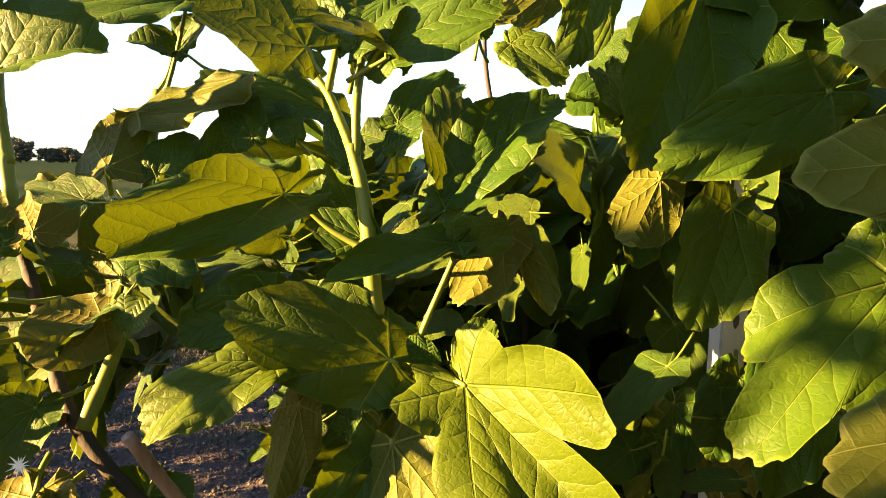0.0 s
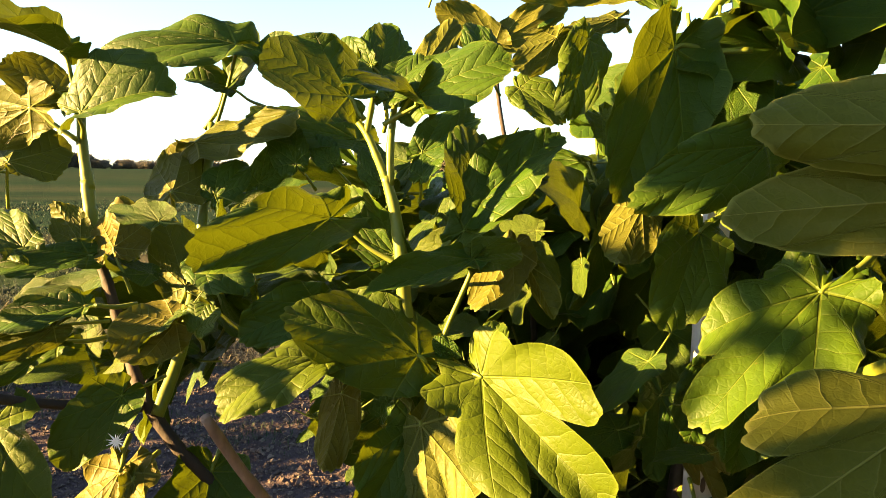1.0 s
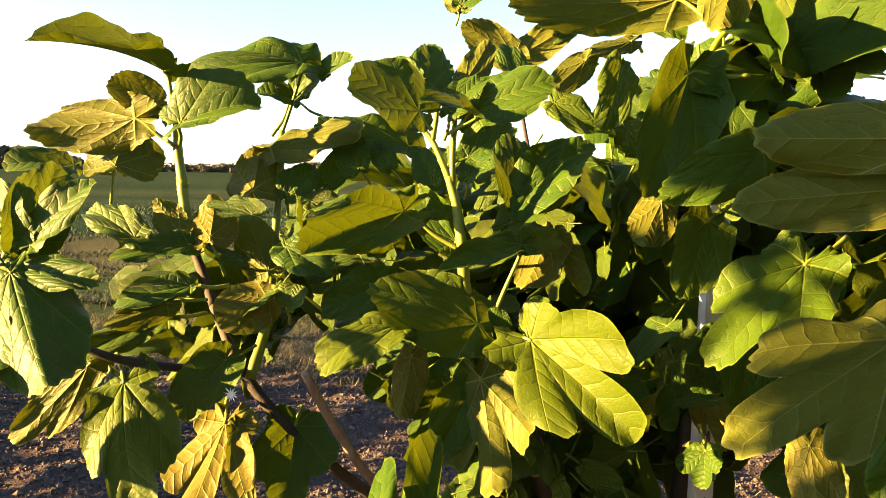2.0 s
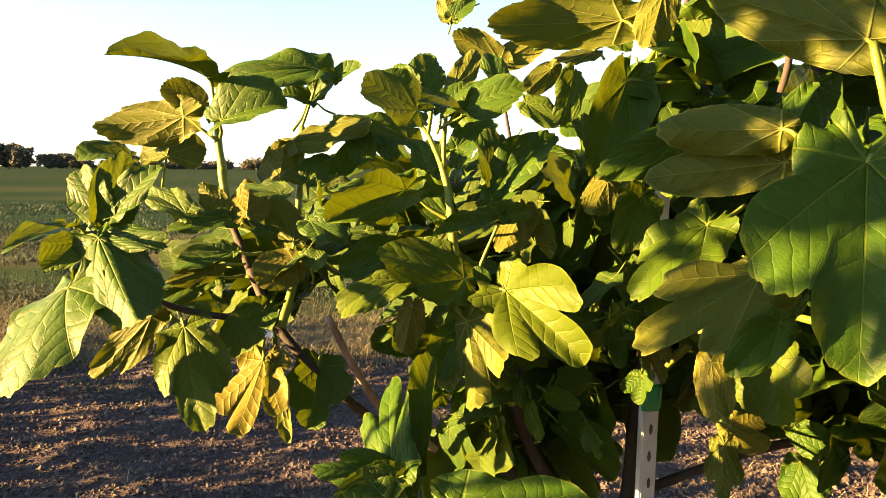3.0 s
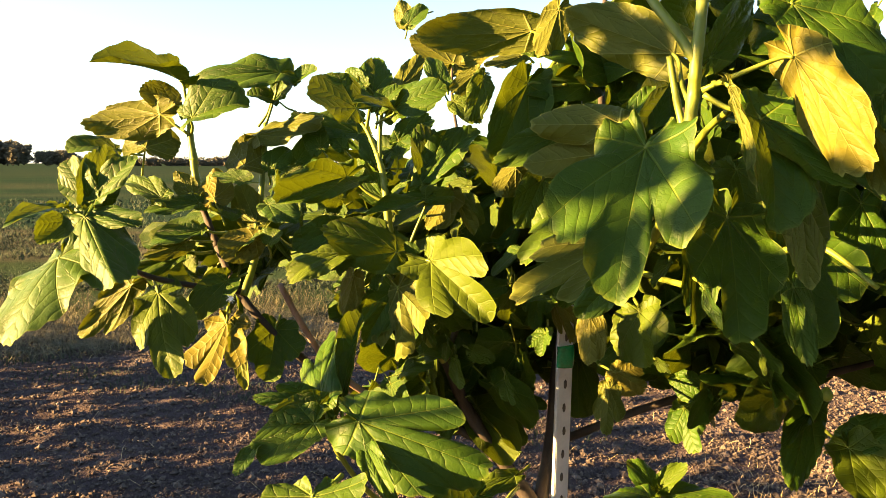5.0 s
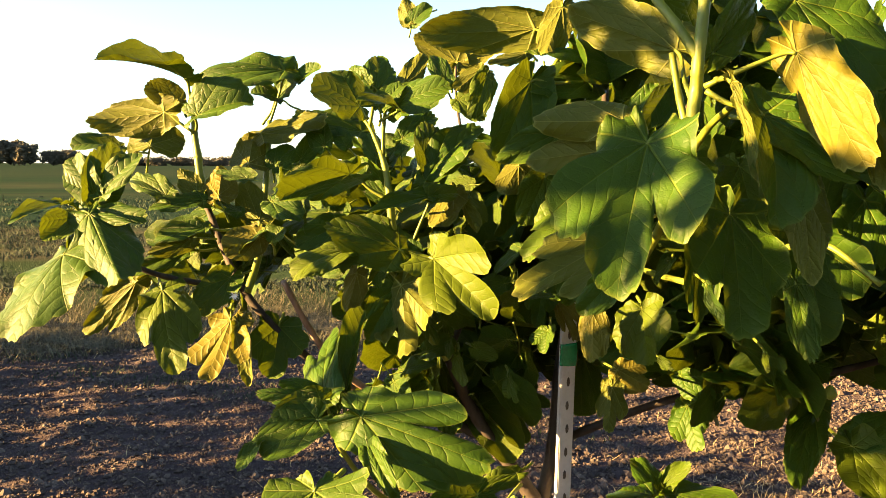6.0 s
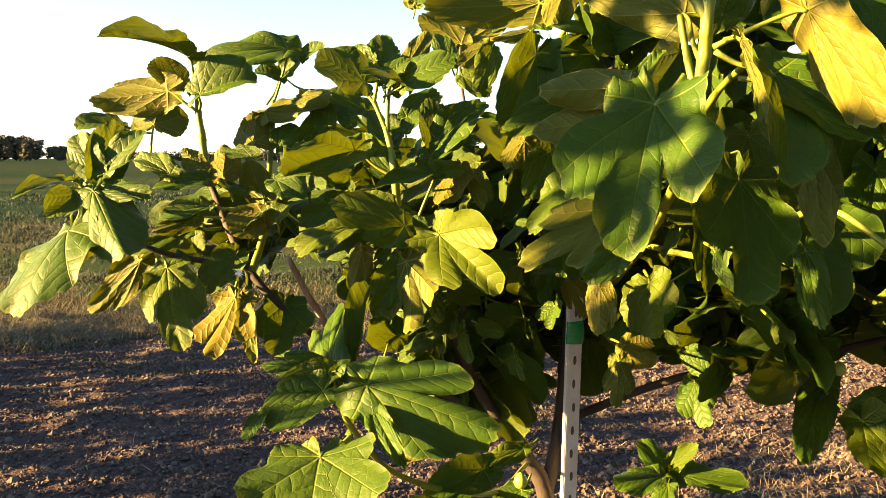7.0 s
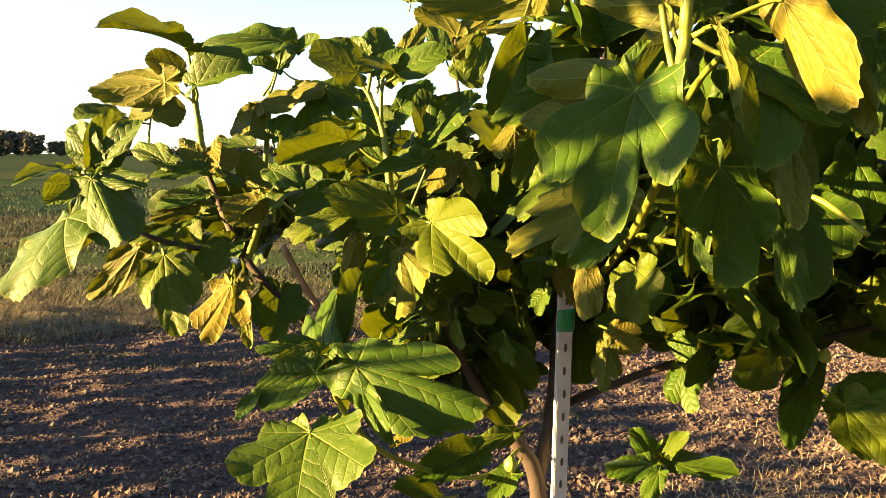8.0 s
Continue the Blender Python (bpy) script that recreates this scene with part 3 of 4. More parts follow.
leaf((0.314, 0.296, 1.338), (0.152, 0.243, 1.268), (0.174, 0.557, -0.812), 0.79, 2, -0.10, 0.20, 0.035, stem=(0.393, 0.379, 1.364), label='olive lobed fig leaf edged with sunlight', under=True, cut=(0.62, 0.62))
leaf((0.300, 0.215, 1.294), (0.235, 0.189, 1.242), (-0.139, -0.809, 0.572), 0.59, 0, 0.25, 0.25, 0.030)
leaf((0.229, 0.681, 1.718), (-0.001, 0.683, 1.708), (0.012, 0.999, -0.031), 0.41, 0, 0.20, 0.30, 0.030, stem=(0.279, 0.644, 1.668), under=True)
leaf((0.089, 1.485, 1.764), (-0.040, 1.476, 1.843), (0.087, 0.966, 0.245), 0.63, 0, 0.25, 0.25, 0.030, stem=(0.073, 1.473, 1.668), under=True)
leaf((0.092, 1.484, 1.764), (0.241, 1.473, 1.854), (0.168, 0.974, -0.153), 0.51, 0, 0.25, 0.25, 0.030, stem=(0.073, 1.473, 1.668), under=True)
leaf((-0.052, 1.399, 1.869), (-0.077, 1.428, 1.938), (0.271, 0.918, -0.290), 0.83, 0, 0.25, 0.25, 0.030, stem=(0.027, 1.454, 1.917), under=True)
leaf((-0.047, 1.399, 1.869), (0.010, 1.404, 1.920), (-0.210, -0.918, 0.336), 0.84, 0, 0.25, 0.25, 0.030)
leaf((0.245, 0.972, 1.714), (0.153, 0.930, 1.689), (-0.248, 0.834, -0.493), 0.39, 0, 0.25, 0.25, 0.030, under=True)
leaf((0.204, 0.773, 1.729), (0.258, 0.725, 1.675), (-0.178, -0.819, 0.545), 0.69, 0, 0.25, 0.25, 0.030)
leaf((0.186, 1.489, 1.813), (0.239, 1.492, 1.843), (-0.125, -0.942, 0.311), 0.67, 0, 0.25, 0.25, 0.030)
leaf((0.123, 0.764, 1.648), (0.069, 0.739, 1.600), (-0.131, 0.930, -0.344), 0.64, 0, 0.25, 0.25, 0.030, under=True)
leaf((0.077, 0.758, 1.585), (0.131, 0.731, 1.541), (0.001, -0.858, 0.513), 0.82, 0, 0.25, 0.25, 0.030)
leaf((0.169, 0.701, 1.546), (0.196, 0.675, 1.499), (0.007, -0.871, 0.492), 0.85, 0, 0.25, 0.25, 0.030)
leaf((-0.350, 0.868, 1.440), (-0.308, 0.893, 1.490), (-0.009, -0.886, 0.464), 0.92, 0, 0.25, 0.25, 0.030)
leaf((-0.289, 0.889, 1.460), (-0.250, 0.916, 1.520), (0.331, -0.922, 0.198), 0.66, 0, 0.25, 0.25, 0.030)
leaf((-0.180, 0.871, 1.490), (-0.209, 0.896, 1.529), (-0.163, -0.881, 0.445), 0.81, 0, 0.25, 0.25, 0.030)
leaf((-0.107, 0.846, 1.460), (-0.128, 0.874, 1.518), (-0.273, -0.904, 0.328), 0.74, 0, 0.25, 0.25, 0.030)
leaf((-0.184, 0.790, 1.404), (-0.216, 0.755, 1.359), (0.288, -0.845, 0.451), 0.93, 0, 0.25, 0.25, 0.030)
leaf((-0.048, 0.826, 1.472), (-0.021, 0.851, 1.511), (-0.332, -0.673, 0.661), 0.87, 0, 0.25, 0.25, 0.030)
# the near shoot with the broad hanging leaf
leaf((0.276, 0.036, 1.473), (0.221, -0.063, 1.317), (-0.355, -0.729, 0.586), 0.90, 2, 0.28, 0.30, 0.030, stem=(0.337, 0.068, 1.496), label='broad lobed green fig leaf hanging from a near shoot', cut=(0.78, 0.5))
leaf((0.440, 0.035, 1.574), (0.460, -0.071, 1.447), (0.908, 0.380, -0.176), 0.46, 0, 0.10, 0.35, 0.030, stem=(0.352, 0.073, 1.540), label='bright yellow-green fig leaf in full sun', under=True)
leaf((0.484, -0.002, 1.521), (0.498, -0.055, 1.422), (0.875, 0.469, -0.122), 0.33, 0, 0.25, 0.25, 0.030, under=True)
leaf((0.408, 0.037, 1.505), (0.393, -0.057, 1.393), (0.317, -0.748, 0.583), 0.65, 0, 0.20, 0.25, 0.030, stem=(0.354, 0.072, 1.535))
leaf((0.408, 0.037, 1.505), (0.518, -0.015, 1.423), (0.022, -0.829, 0.559), 0.63, 0, 0.15, 0.25, 0.030)
# narrow pale strip standing in for the dark leaf's curled, sunlit left edge
leaf((0.359, 0.012, 1.539), (0.367, -0.062, 1.425), (0.925, 0.346, -0.156), 0.12, 3, 0.20, 0.25, 0.020, under=True)
leaf((0.482, 0.087, 1.425), (0.451, -0.005, 1.324), (0.631, 0.467, -0.620), 0.37, 0, 0.15, 0.25, 0.030, under=True)
leaf((0.526, 0.170, 1.286), (0.514, 0.099, 1.201), (-0.587, -0.582, 0.562), 0.40, 0, 0.15, 0.25, 0.030)
leaf((0.432, 0.173, 1.382), (0.419, 0.095, 1.232), (0.200, -0.875, 0.441), 0.81, 1, 0.10, 0.25, 0.030)
leaf((0.392, 0.142, 1.289), (0.405, 0.106, 1.242), (-0.894, -0.439, 0.092), 0.34, 3, 0.25, 0.25, 0.030)
leaf((0.582, 0.297, 1.346), (0.596, 0.218, 1.193), (0.130, -0.875, 0.466), 1.04, 1, 0.25, 0.25, 0.030)
leaf((0.416, 0.242, 1.364), (0.397, 0.185, 1.227), (0.224, -0.911, 0.345), 0.42, 0, 0.25, 0.25, 0.030)
leaf((0.349, 0.170, 1.597), (0.222, 0.261, 1.665), (0.585, 0.811, 0.008), 0.48, 0, 0.20, 0.25, 0.030, stem=(0.345, 0.080, 1.514), under=True)
leaf((0.265, 0.572, 1.739), (0.228, 0.520, 1.643), (0.109, 0.858, -0.501), 0.55, 0, 0.25, 0.25, 0.030, under=True)
leaf((0.439, 0.358, 1.656), (0.362, 0.322, 1.682), (0.463, -0.867, 0.185), 1.01, 0, 0.25, 0.25, 0.030)
leaf((0.374, 0.108, 1.584), (0.453, 0.178, 1.670), (0.344, -0.859, 0.378), 0.38, 0, 0.25, 0.25, 0.030)
leaf((0.464, 0.094, 1.645), (0.556, 0.040, 1.543), (0.004, -0.881, 0.472), 0.70, 0, 0.15, 0.25, 0.030)
leaf((0.642, 0.190, 1.545), (0.612, 0.145, 1.424), (-0.027, -0.936, 0.352), 0.54, 0, 0.25, 0.25, 0.030)
leaf((0.419, 0.399, 1.582), (0.358, 0.341, 1.511), (0.288, -0.849, 0.444), 0.71, 0, 0.25, 0.25, 0.030)
leaf((0.508, 0.331, 1.445), (0.516, 0.278, 1.344), (0.087, -0.881, 0.466), 1.00, 1, 0.25, 0.25, 0.030)
leaf((0.703, 0.321, 1.392), (0.661, 0.265, 1.259), (-0.029, -0.919, 0.394), 0.72, 1, 0.25, 0.25, 0.030)
# hanging leaves round the far side of the crown
leaf((0.390, 0.423, 1.198), (0.389, 0.363, 1.117), (-0.755, -0.519, 0.400), 1.18, 1, 0.20, 0.25, 0.045)
leaf((0.438, 0.432, 1.278), (0.410, 0.408, 1.243), (-0.646, -0.291, 0.706), 0.61, 0, 0.25, 0.25, 0.030)
leaf((0.300, 0.404, 1.195), (0.291, 0.356, 1.125), (0.446, 0.707, -0.549), 0.65, 0, 0.25, 0.25, 0.030, under=True)
leaf((0.512, 0.563, 1.035), (0.563, 0.518, 1.008), (-0.615, -0.779, 0.125), 0.87, 1, 0.25, 0.25, 0.030)
leaf((0.539, 0.594, 0.963), (0.544, 0.535, 0.892), (-0.703, -0.572, 0.423), 0.97, 1, 0.15, 0.25, 0.030, stem=(0.542, 0.618, 0.993))
leaf((0.807, 0.619, 0.958), (0.727, 0.524, 0.827), (-0.158, -0.748, 0.645), 0.44, 0, 0.25, 0.25, 0.030, stem=(0.838, 0.652, 0.981))
leaf((0.797, 0.598, 0.949), (0.716, 0.534, 0.904), (-0.538, 0.096, 0.837), 0.31, 2, 0.25, 0.25, 0.030)
leaf((0.777, 0.427, 0.948), (0.826, 0.337, 0.874), (-0.237, -0.691, 0.682), 1.04, 1, 0.25, 0.25, 0.030)
leaf((0.783, 0.437, 0.946), (0.858, 0.433, 1.003), (-0.531, -0.518, 0.670), 0.78, 0, 0.25, 0.25, 0.030)
leaf((0.547, 0.295, 1.155), (0.544, 0.272, 1.130), (-0.905, -0.244, 0.349), 0.42, 3, 0.25, 0.25, 0.030)
leaf((0.369, 0.489, 1.069), (0.420, 0.465, 1.044), (0.305, 0.918, -0.255), 1.12, 1, 0.25, 0.25, 0.030, under=True)
leaf((0.358, 0.485, 1.038), (0.343, 0.446, 0.967), (0.297, 0.813, -0.501), 0.72, 1, 0.25, 0.25, 0.030, under=True)
leaf((0.447, 0.490, 1.090), (0.466, 0.468, 1.075), (-0.733, -0.678, 0.062), 0.72, 1, 0.25, 0.25, 0.030)
leaf((0.246, 0.548, 1.130), (0.237, 0.524, 1.092), (-0.699, -0.516, 0.496), 1.40, 1, 0.25, 0.25, 0.030)
leaf((0.289, 0.718, 1.158), (0.326, 0.679, 1.079), (0.652, 0.755, -0.067), 0.69, 2, 0.25, 0.25, 0.030, under=True)
leaf((0.265, 0.742, 1.193), (0.244, 0.692, 1.104), (-0.003, -0.872, 0.490), 0.72, 1, 0.25, 0.25, 0.030)
leaf((0.303, 0.668, 1.247), (0.268, 0.640, 1.173), (0.001, -0.934, 0.357), 0.82, 0, 0.25, 0.25, 0.030)
leaf((0.305, 0.577, 1.291), (0.281, 0.534, 1.183), (0.107, -0.931, 0.348), 0.72, 0, 0.25, 0.25, 0.030)
# the low shoot in front of the trunk
leaf((-0.065, 0.118, 1.117), (0.104, 0.070, 1.070), (-0.048, -0.776, 0.629), 0.76, 2, -0.22, 0.20, 0.030, stem=(-0.099, 0.191, 1.046), label='large green fig leaf half in sun', cut=(0.85, 0.42))
leaf((-0.143, 0.277, 1.090), (-0.157, 0.467, 1.154), (-0.683, -0.279, 0.675), 0.53, 2, 0.12, 0.25, 0.030, stem=(-0.099, 0.191, 1.046))
leaf((-0.143, 0.277, 1.086), (-0.235, 0.241, 1.110), (0.411, -0.610, 0.677), 0.57, 1, 0.30, 0.25, 0.030, stem=(-0.099, 0.191, 1.046))
leaf((-0.112, 0.297, 1.088), (-0.097, 0.431, 1.200), (-0.231, -0.607, 0.760), 0.23, 3, 0.35, 0.25, 0.030, stem=(-0.099, 0.191, 1.046))
leaf((-0.141, 0.215, 1.077), (-0.215, 0.172, 1.042), (-0.001, -0.629, 0.777), 0.88, 0, 0.20, 0.25, 0.030, stem=(-0.099, 0.191, 1.046))
leaf((-0.218, 0.194, 1.056), (-0.240, 0.150, 1.027), (-0.237, -0.448, 0.862), 0.48, 3, 0.25, 0.25, 0.030)
leaf((-0.139, 0.248, 1.093), (-0.205, 0.217, 1.080), (0.167, -0.657, 0.735), 0.69, 0, 0.25, 0.25, 0.030, stem=(-0.099, 0.191, 1.046))
leaf((-0.118, 0.245, 1.071), (-0.117, 0.269, 1.103), (-0.530, -0.673, 0.516), 0.83, 2, 0.25, 0.25, 0.030, stem=(-0.099, 0.191, 1.046))
leaf((-0.059, 0.115, 1.089), (-0.015, 0.010, 1.062), (-0.422, -0.390, 0.818), 0.29, 0, 0.35, 0.25, 0.030, stem=(-0.099, 0.191, 1.046))
leaf((-0.104, -0.016, 1.079), (-0.102, -0.114, 1.021), (-0.128, -0.502, 0.856), 1.47, 1, 0.12, 0.40, 0.030, stem=(-0.078, 0.045, 1.076), label='broad quilted fig leaf facing the low sun')
leaf((0.104, 0.392, 0.874), (0.006, 0.318, 0.855), (0.279, -0.570, 0.773), 0.60, 0, 0.25, 0.25, 0.030)
leaf((0.179, 0.445, 0.889), (0.090, 0.401, 0.868), (0.066, -0.540, 0.839), 0.41, 0, 0.25, 0.25, 0.030)
leaf((0.044, 0.333, 0.819), (-0.027, 0.289, 0.865), (0.657, -0.379, 0.651), 0.46, 0, 0.25, 0.25, 0.030)
leaf((0.185, 0.529, 0.768), (0.141, 0.483, 0.730), (-0.267, -0.451, 0.851), 1.03, 1, 0.25, 0.25, 0.030)
leaf((-0.027, 0.298, 0.935), (0.014, 0.303, 0.967), (0.370, 0.721, -0.586), 0.56, 2, 0.25, 0.25, 0.030, under=True)
# the sucker beside the trunk
leaf((0.660, 1.131, 0.529), (0.584, 1.141, 0.610), (-0.368, -0.457, 0.809), 0.67, 0, 0.15, 0.20, 0.042, stem=(0.670, 1.119, 0.439))
leaf((0.670, 1.131, 0.529), (0.751, 1.141, 0.602), (-0.193, -0.482, 0.855), 0.59, 0, 0.15, 0.20, 0.042, stem=(0.670, 1.119, 0.439))
leaf((0.704, 1.110, 0.523), (0.876, 1.078, 0.497), (-0.205, -0.407, 0.890), 0.52, 0, 0.15, 0.20, 0.042, stem=(0.670, 1.119, 0.439))
leaf((0.634, 1.081, 0.531), (0.494, 1.030, 0.534), (-0.371, -0.567, 0.736), 0.59, 0, 0.15, 0.20, 0.042, stem=(0.670, 1.119, 0.439))
leaf((0.639, 1.031, 0.534), (0.586, 0.972, 0.472), (-0.283, -0.686, 0.670), 0.59, 0, 0.15, 0.20, 0.042, stem=(0.670, 1.119, 0.439))
# stems
limb('trunk', [(0.309, 0.719, 0.024), (0.283, 0.753, 0.433), (0.267, 0.760, 0.638), (0.230, 0.770, 0.716), (0.161, 0.781, 0.807), (0.099, 0.775, 0.915), (0.056, 0.748, 1.022)], 0.0240, 0.0110, bark)
limb('branch', [(0.056, 0.709, 1.031), (-0.000, 0.680, 1.115), (-0.039, 0.652, 1.215), (-0.057, 0.643, 1.307), (-0.063, 0.643, 1.377), (-0.071, 0.649, 1.432), (-0.082, 0.655, 1.474)], 0.0120, 0.0058, shoot)
limb('branch', [(-0.080, 0.654, 1.468), (-0.093, 0.658, 1.498), (-0.106, 0.666, 1.524), (-0.130, 0.679, 1.552), (-0.153, 0.697, 1.571)], 0.0052, 0.0028, shoot)
limb('branch', [(-0.105, 0.665, 1.521), (-0.100, 0.674, 1.551), (-0.098, 0.687, 1.575)], 0.0040, 0.0030, shoot)
limb('branch', [(-0.077, 0.653, 1.464), (-0.077, 0.659, 1.509), (-0.074, 0.674, 1.550), (-0.074, 0.698, 1.583)], 0.0048, 0.0034, shoot)
limb('branch', [(0.267, 0.760, 0.638), (0.308, 0.821, 0.792), (0.328, 0.849, 1.004), (0.399, 0.971, 1.235), (0.441, 0.998, 1.444), (0.443, 0.978, 1.673), (0.450, 1.003, 1.863)], 0.0180, 0.0060, bark)
limb('branch', [(0.161, 0.781, 0.807), (-0.018, 0.792, 0.897), (-0.181, 0.759, 0.959), (-0.283, 0.711, 1.060), (-0.339, 0.699, 1.124), (-0.396, 0.718, 1.194), (-0.445, 0.768, 1.270)], 0.0110, 0.0075, bark)
limb('branch', [(-0.445, 0.768, 1.270), (-0.473, 0.795, 1.325), (-0.497, 0.812, 1.375)], 0.0075, 0.0070, bark)
limb('branch', [(-0.497, 0.812, 1.375), (-0.503, 0.817, 1.419), (-0.509, 0.823, 1.463)], 0.0095, 0.0085, shoot)
limb('branch', [(-0.506, 0.822, 1.451), (-0.516, 0.830, 1.514), (-0.519, 0.838, 1.577)], 0.0085, 0.0055, shoot)
limb('branch', [(-0.375, 0.705, 1.172), (-0.362, 0.766, 1.251), (-0.370, 0.849, 1.349), (-0.370, 0.907, 1.481), (-0.372, 0.936, 1.549)], 0.0085, 0.0055, shoot)
limb('branch', [(-0.393, 0.706, 1.184), (-0.454, 0.658, 1.202), (-0.533, 0.611, 1.230), (-0.608, 0.596, 1.276), (-0.626, 0.586, 1.354)], 0.0070, 0.0040, bark)
limb('pruned_stub', [(-0.266, 0.571, 1.221), (-0.232, 0.619, 1.126), (-0.182, 0.686, 1.016), (-0.090, 0.735, 0.927)], 0.0060, 0.0075, cut_wood)
limb('branch', [(0.328, 0.849, 1.004), (0.441, 0.695, 1.210), (0.400, 0.300, 1.400), (0.344, 0.096, 1.481), (0.346, 0.083, 1.538), (0.345, 0.077, 1.574), (0.353, 0.086, 1.646), (0.361, 0.103, 1.709)], 0.0092, 0.0065, shoot)
limb('branch', [(0.345, 0.077, 1.574), (0.322, 0.092, 1.615), (0.300, 0.118, 1.656), (0.286, 0.144, 1.700)], 0.0062, 0.0050, shoot)
limb('branch', [(0.344, 0.096, 1.481), (0.336, 0.112, 1.530), (0.330, 0.129, 1.587)], 0.0050, 0.0040, shoot)
limb('twig', [(0.422, 0.500, 1.578), (0.427, 0.493, 1.612), (0.427, 0.488, 1.648)], 0.0055, 0.0050, bark)
limb('branch', [(0.406, 0.329, 1.418), (0.398, 0.187, 1.492), (0.396, 0.080, 1.524)], 0.0060, 0.0040, shoot)
limb('branch', [(0.313, 0.640, 1.641), (0.315, 0.647, 1.696), (0.306, 0.674, 1.755)], 0.0065, 0.0055, shoot)
limb('branch', [(0.237, 0.616, 1.600), (0.279, 0.643, 1.663), (0.307, 0.643, 1.668), (0.352, 0.615, 1.606)], 0.0050, 0.0045, shoot)
limb('branch', [(0.488, 0.568, 1.470), (0.503, 0.562, 1.573), (0.518, 0.574, 1.666), (0.538, 0.615, 1.818)], 0.0060, 0.0050, bark)
limb('branch', [(0.399, 0.971, 1.235), (0.492, 0.417, 1.242), (0.539, 0.227, 1.329), (0.567, 0.178, 1.339), (0.612, 0.122, 1.293)], 0.0065, 0.0035, shoot)
limb('branch', [(0.308, 0.821, 0.792), (0.575, 0.778, 0.915), (0.852, 0.738, 0.977), (1.013, 0.696, 1.034)], 0.0100, 0.0070, bark)
limb('branch', [(0.852, 0.738, 0.977), (0.850, 0.681, 0.932), (0.823, 0.577, 0.906)], 0.0040, 0.0030, shoot)
limb('branch', [(0.675, 1.089, 0.209), (0.669, 1.112, 0.385), (0.668, 1.129, 0.512)], 0.0060, 0.0040, shoot)
limb('branch', [(0.056, 0.748, 1.022), (0.134, 1.011, 1.173), (0.125, 1.189, 1.374), (0.086, 1.271, 1.613), (0.082, 1.285, 1.725)], 0.0070, 0.0030, bark)
limb('branch', [(0.230, 0.770, 0.716), (0.124, 0.504, 0.772), (-0.030, 0.251, 0.928), (-0.099, 0.175, 1.045), (-0.103, 0.181, 1.084)], 0.0050, 0.0035, shoot)
limb('branch', [(0.443, 0.978, 1.673), (0.506, 0.829, 1.689)], 0.0050, 0.0040, bark)

# leaves deeper in the crown share a few meshes
rng = random.Random(7)
SPARE = [leaf_mesh(1.0, rng.uniform(0.65, 0.85), rng.choice([0, 0, 1, 1, 2]), rng.uniform(0.05, 0.3), rng.uniform(0.2, 0.5), rng.uniform(0.02, 0.05), 900 + i, 56, 10) for i in range(10)]
SPARE_STALK = tube("petiole", smooth_line([(0, 0.01, 0), (0, -0.15, -0.02), (0.03, -0.5, 0.03)], 4), [0.014] * 9, shoot, 6)


def inside(c, r):
    """A place within an ellipsoid."""
    while True:
        v = Vector((rng.uniform(-1, 1), rng.uniform(-1, 1), rng.uniform(-1, 1)))
        if v.length < 1:
            return Vector((c[0] + v.x * r[0], c[1] + v.y * r[1], c[2] + v.z * r[2]))


def spare_pose(at, size, lean=0.0):
    face = Vector((rng.uniform(-1.2, 0.2) + lean, rng.uniform(-0.9, 0.1), rng.uniform(0.1, 0.9))).normalized()
    tip = at + Vector((rng.uniform(-1, 1), rng.uniform(-0.7, 0.5), rng.uniform(-1.0, 0.35))).normalized() * size
    return leaf_pose(at, tip, face) @ Matrix.Scale(size, 4)


def spare_leaf(at, size, lean=0.0):
    ob = part("leaf", rng.choice(SPARE), tree, "", TO_TREE @ spare_pose(at, size, lean))
    part("petiole", SPARE_STALK, ob)


# clumps of the inner crown: centre, half extents, count
CLUMPS = [
    ((0.02, 1.08, 1.36), (0.36, 0.16, 0.16), 40, 0.0),
    ((0.36, 0.98, 1.36), (0.26, 0.22, 0.32), 56, 0.3),
    ((0.70, 0.75, 1.20), (0.30, 0.30, 0.29), 80, 1.4),
    ((0.85, 0.55, 1.50), (0.35, 0.30, 0.30), 40, 1.2),
    ((0.60, 0.72, 1.74), (0.26, 0.13, 0.10), 24, 0.4),
    ((0.18, 1.00, 1.02), (0.34, 0.14, 0.16), 34, 0.0),
    ((0.55, 0.95, 1.06), (0.30, 0.20, 0.10), 22, 0.8),
    ((0.12, 0.85, 1.00), (0.14, 0.12, 0.16), 14, 0.0),
    ((-0.02, 0.82, 0.97), (0.12, 0.08, 0.12), 12, 0.0),
    ((0.60, 0.62, 1.16), (0.14, 0.20, 0.20), 40, 1.4),
    ((0.33, 0.63, 1.64), (0.12, 0.05, 0.09), 14, 0.0),
    ((-0.30, 1.20, 1.30), (0.25, 0.12, 0.20), 14, 0.0),
    ((-0.42, 0.92, 1.26), (0.18, 0.12, 0.13), 22, 0.0),
]
for centre, half, count, lean in CLUMPS:
    for i in range(count):
        spare_leaf(inside(centre, half), rng.uniform(0.10, 0.17), lean)

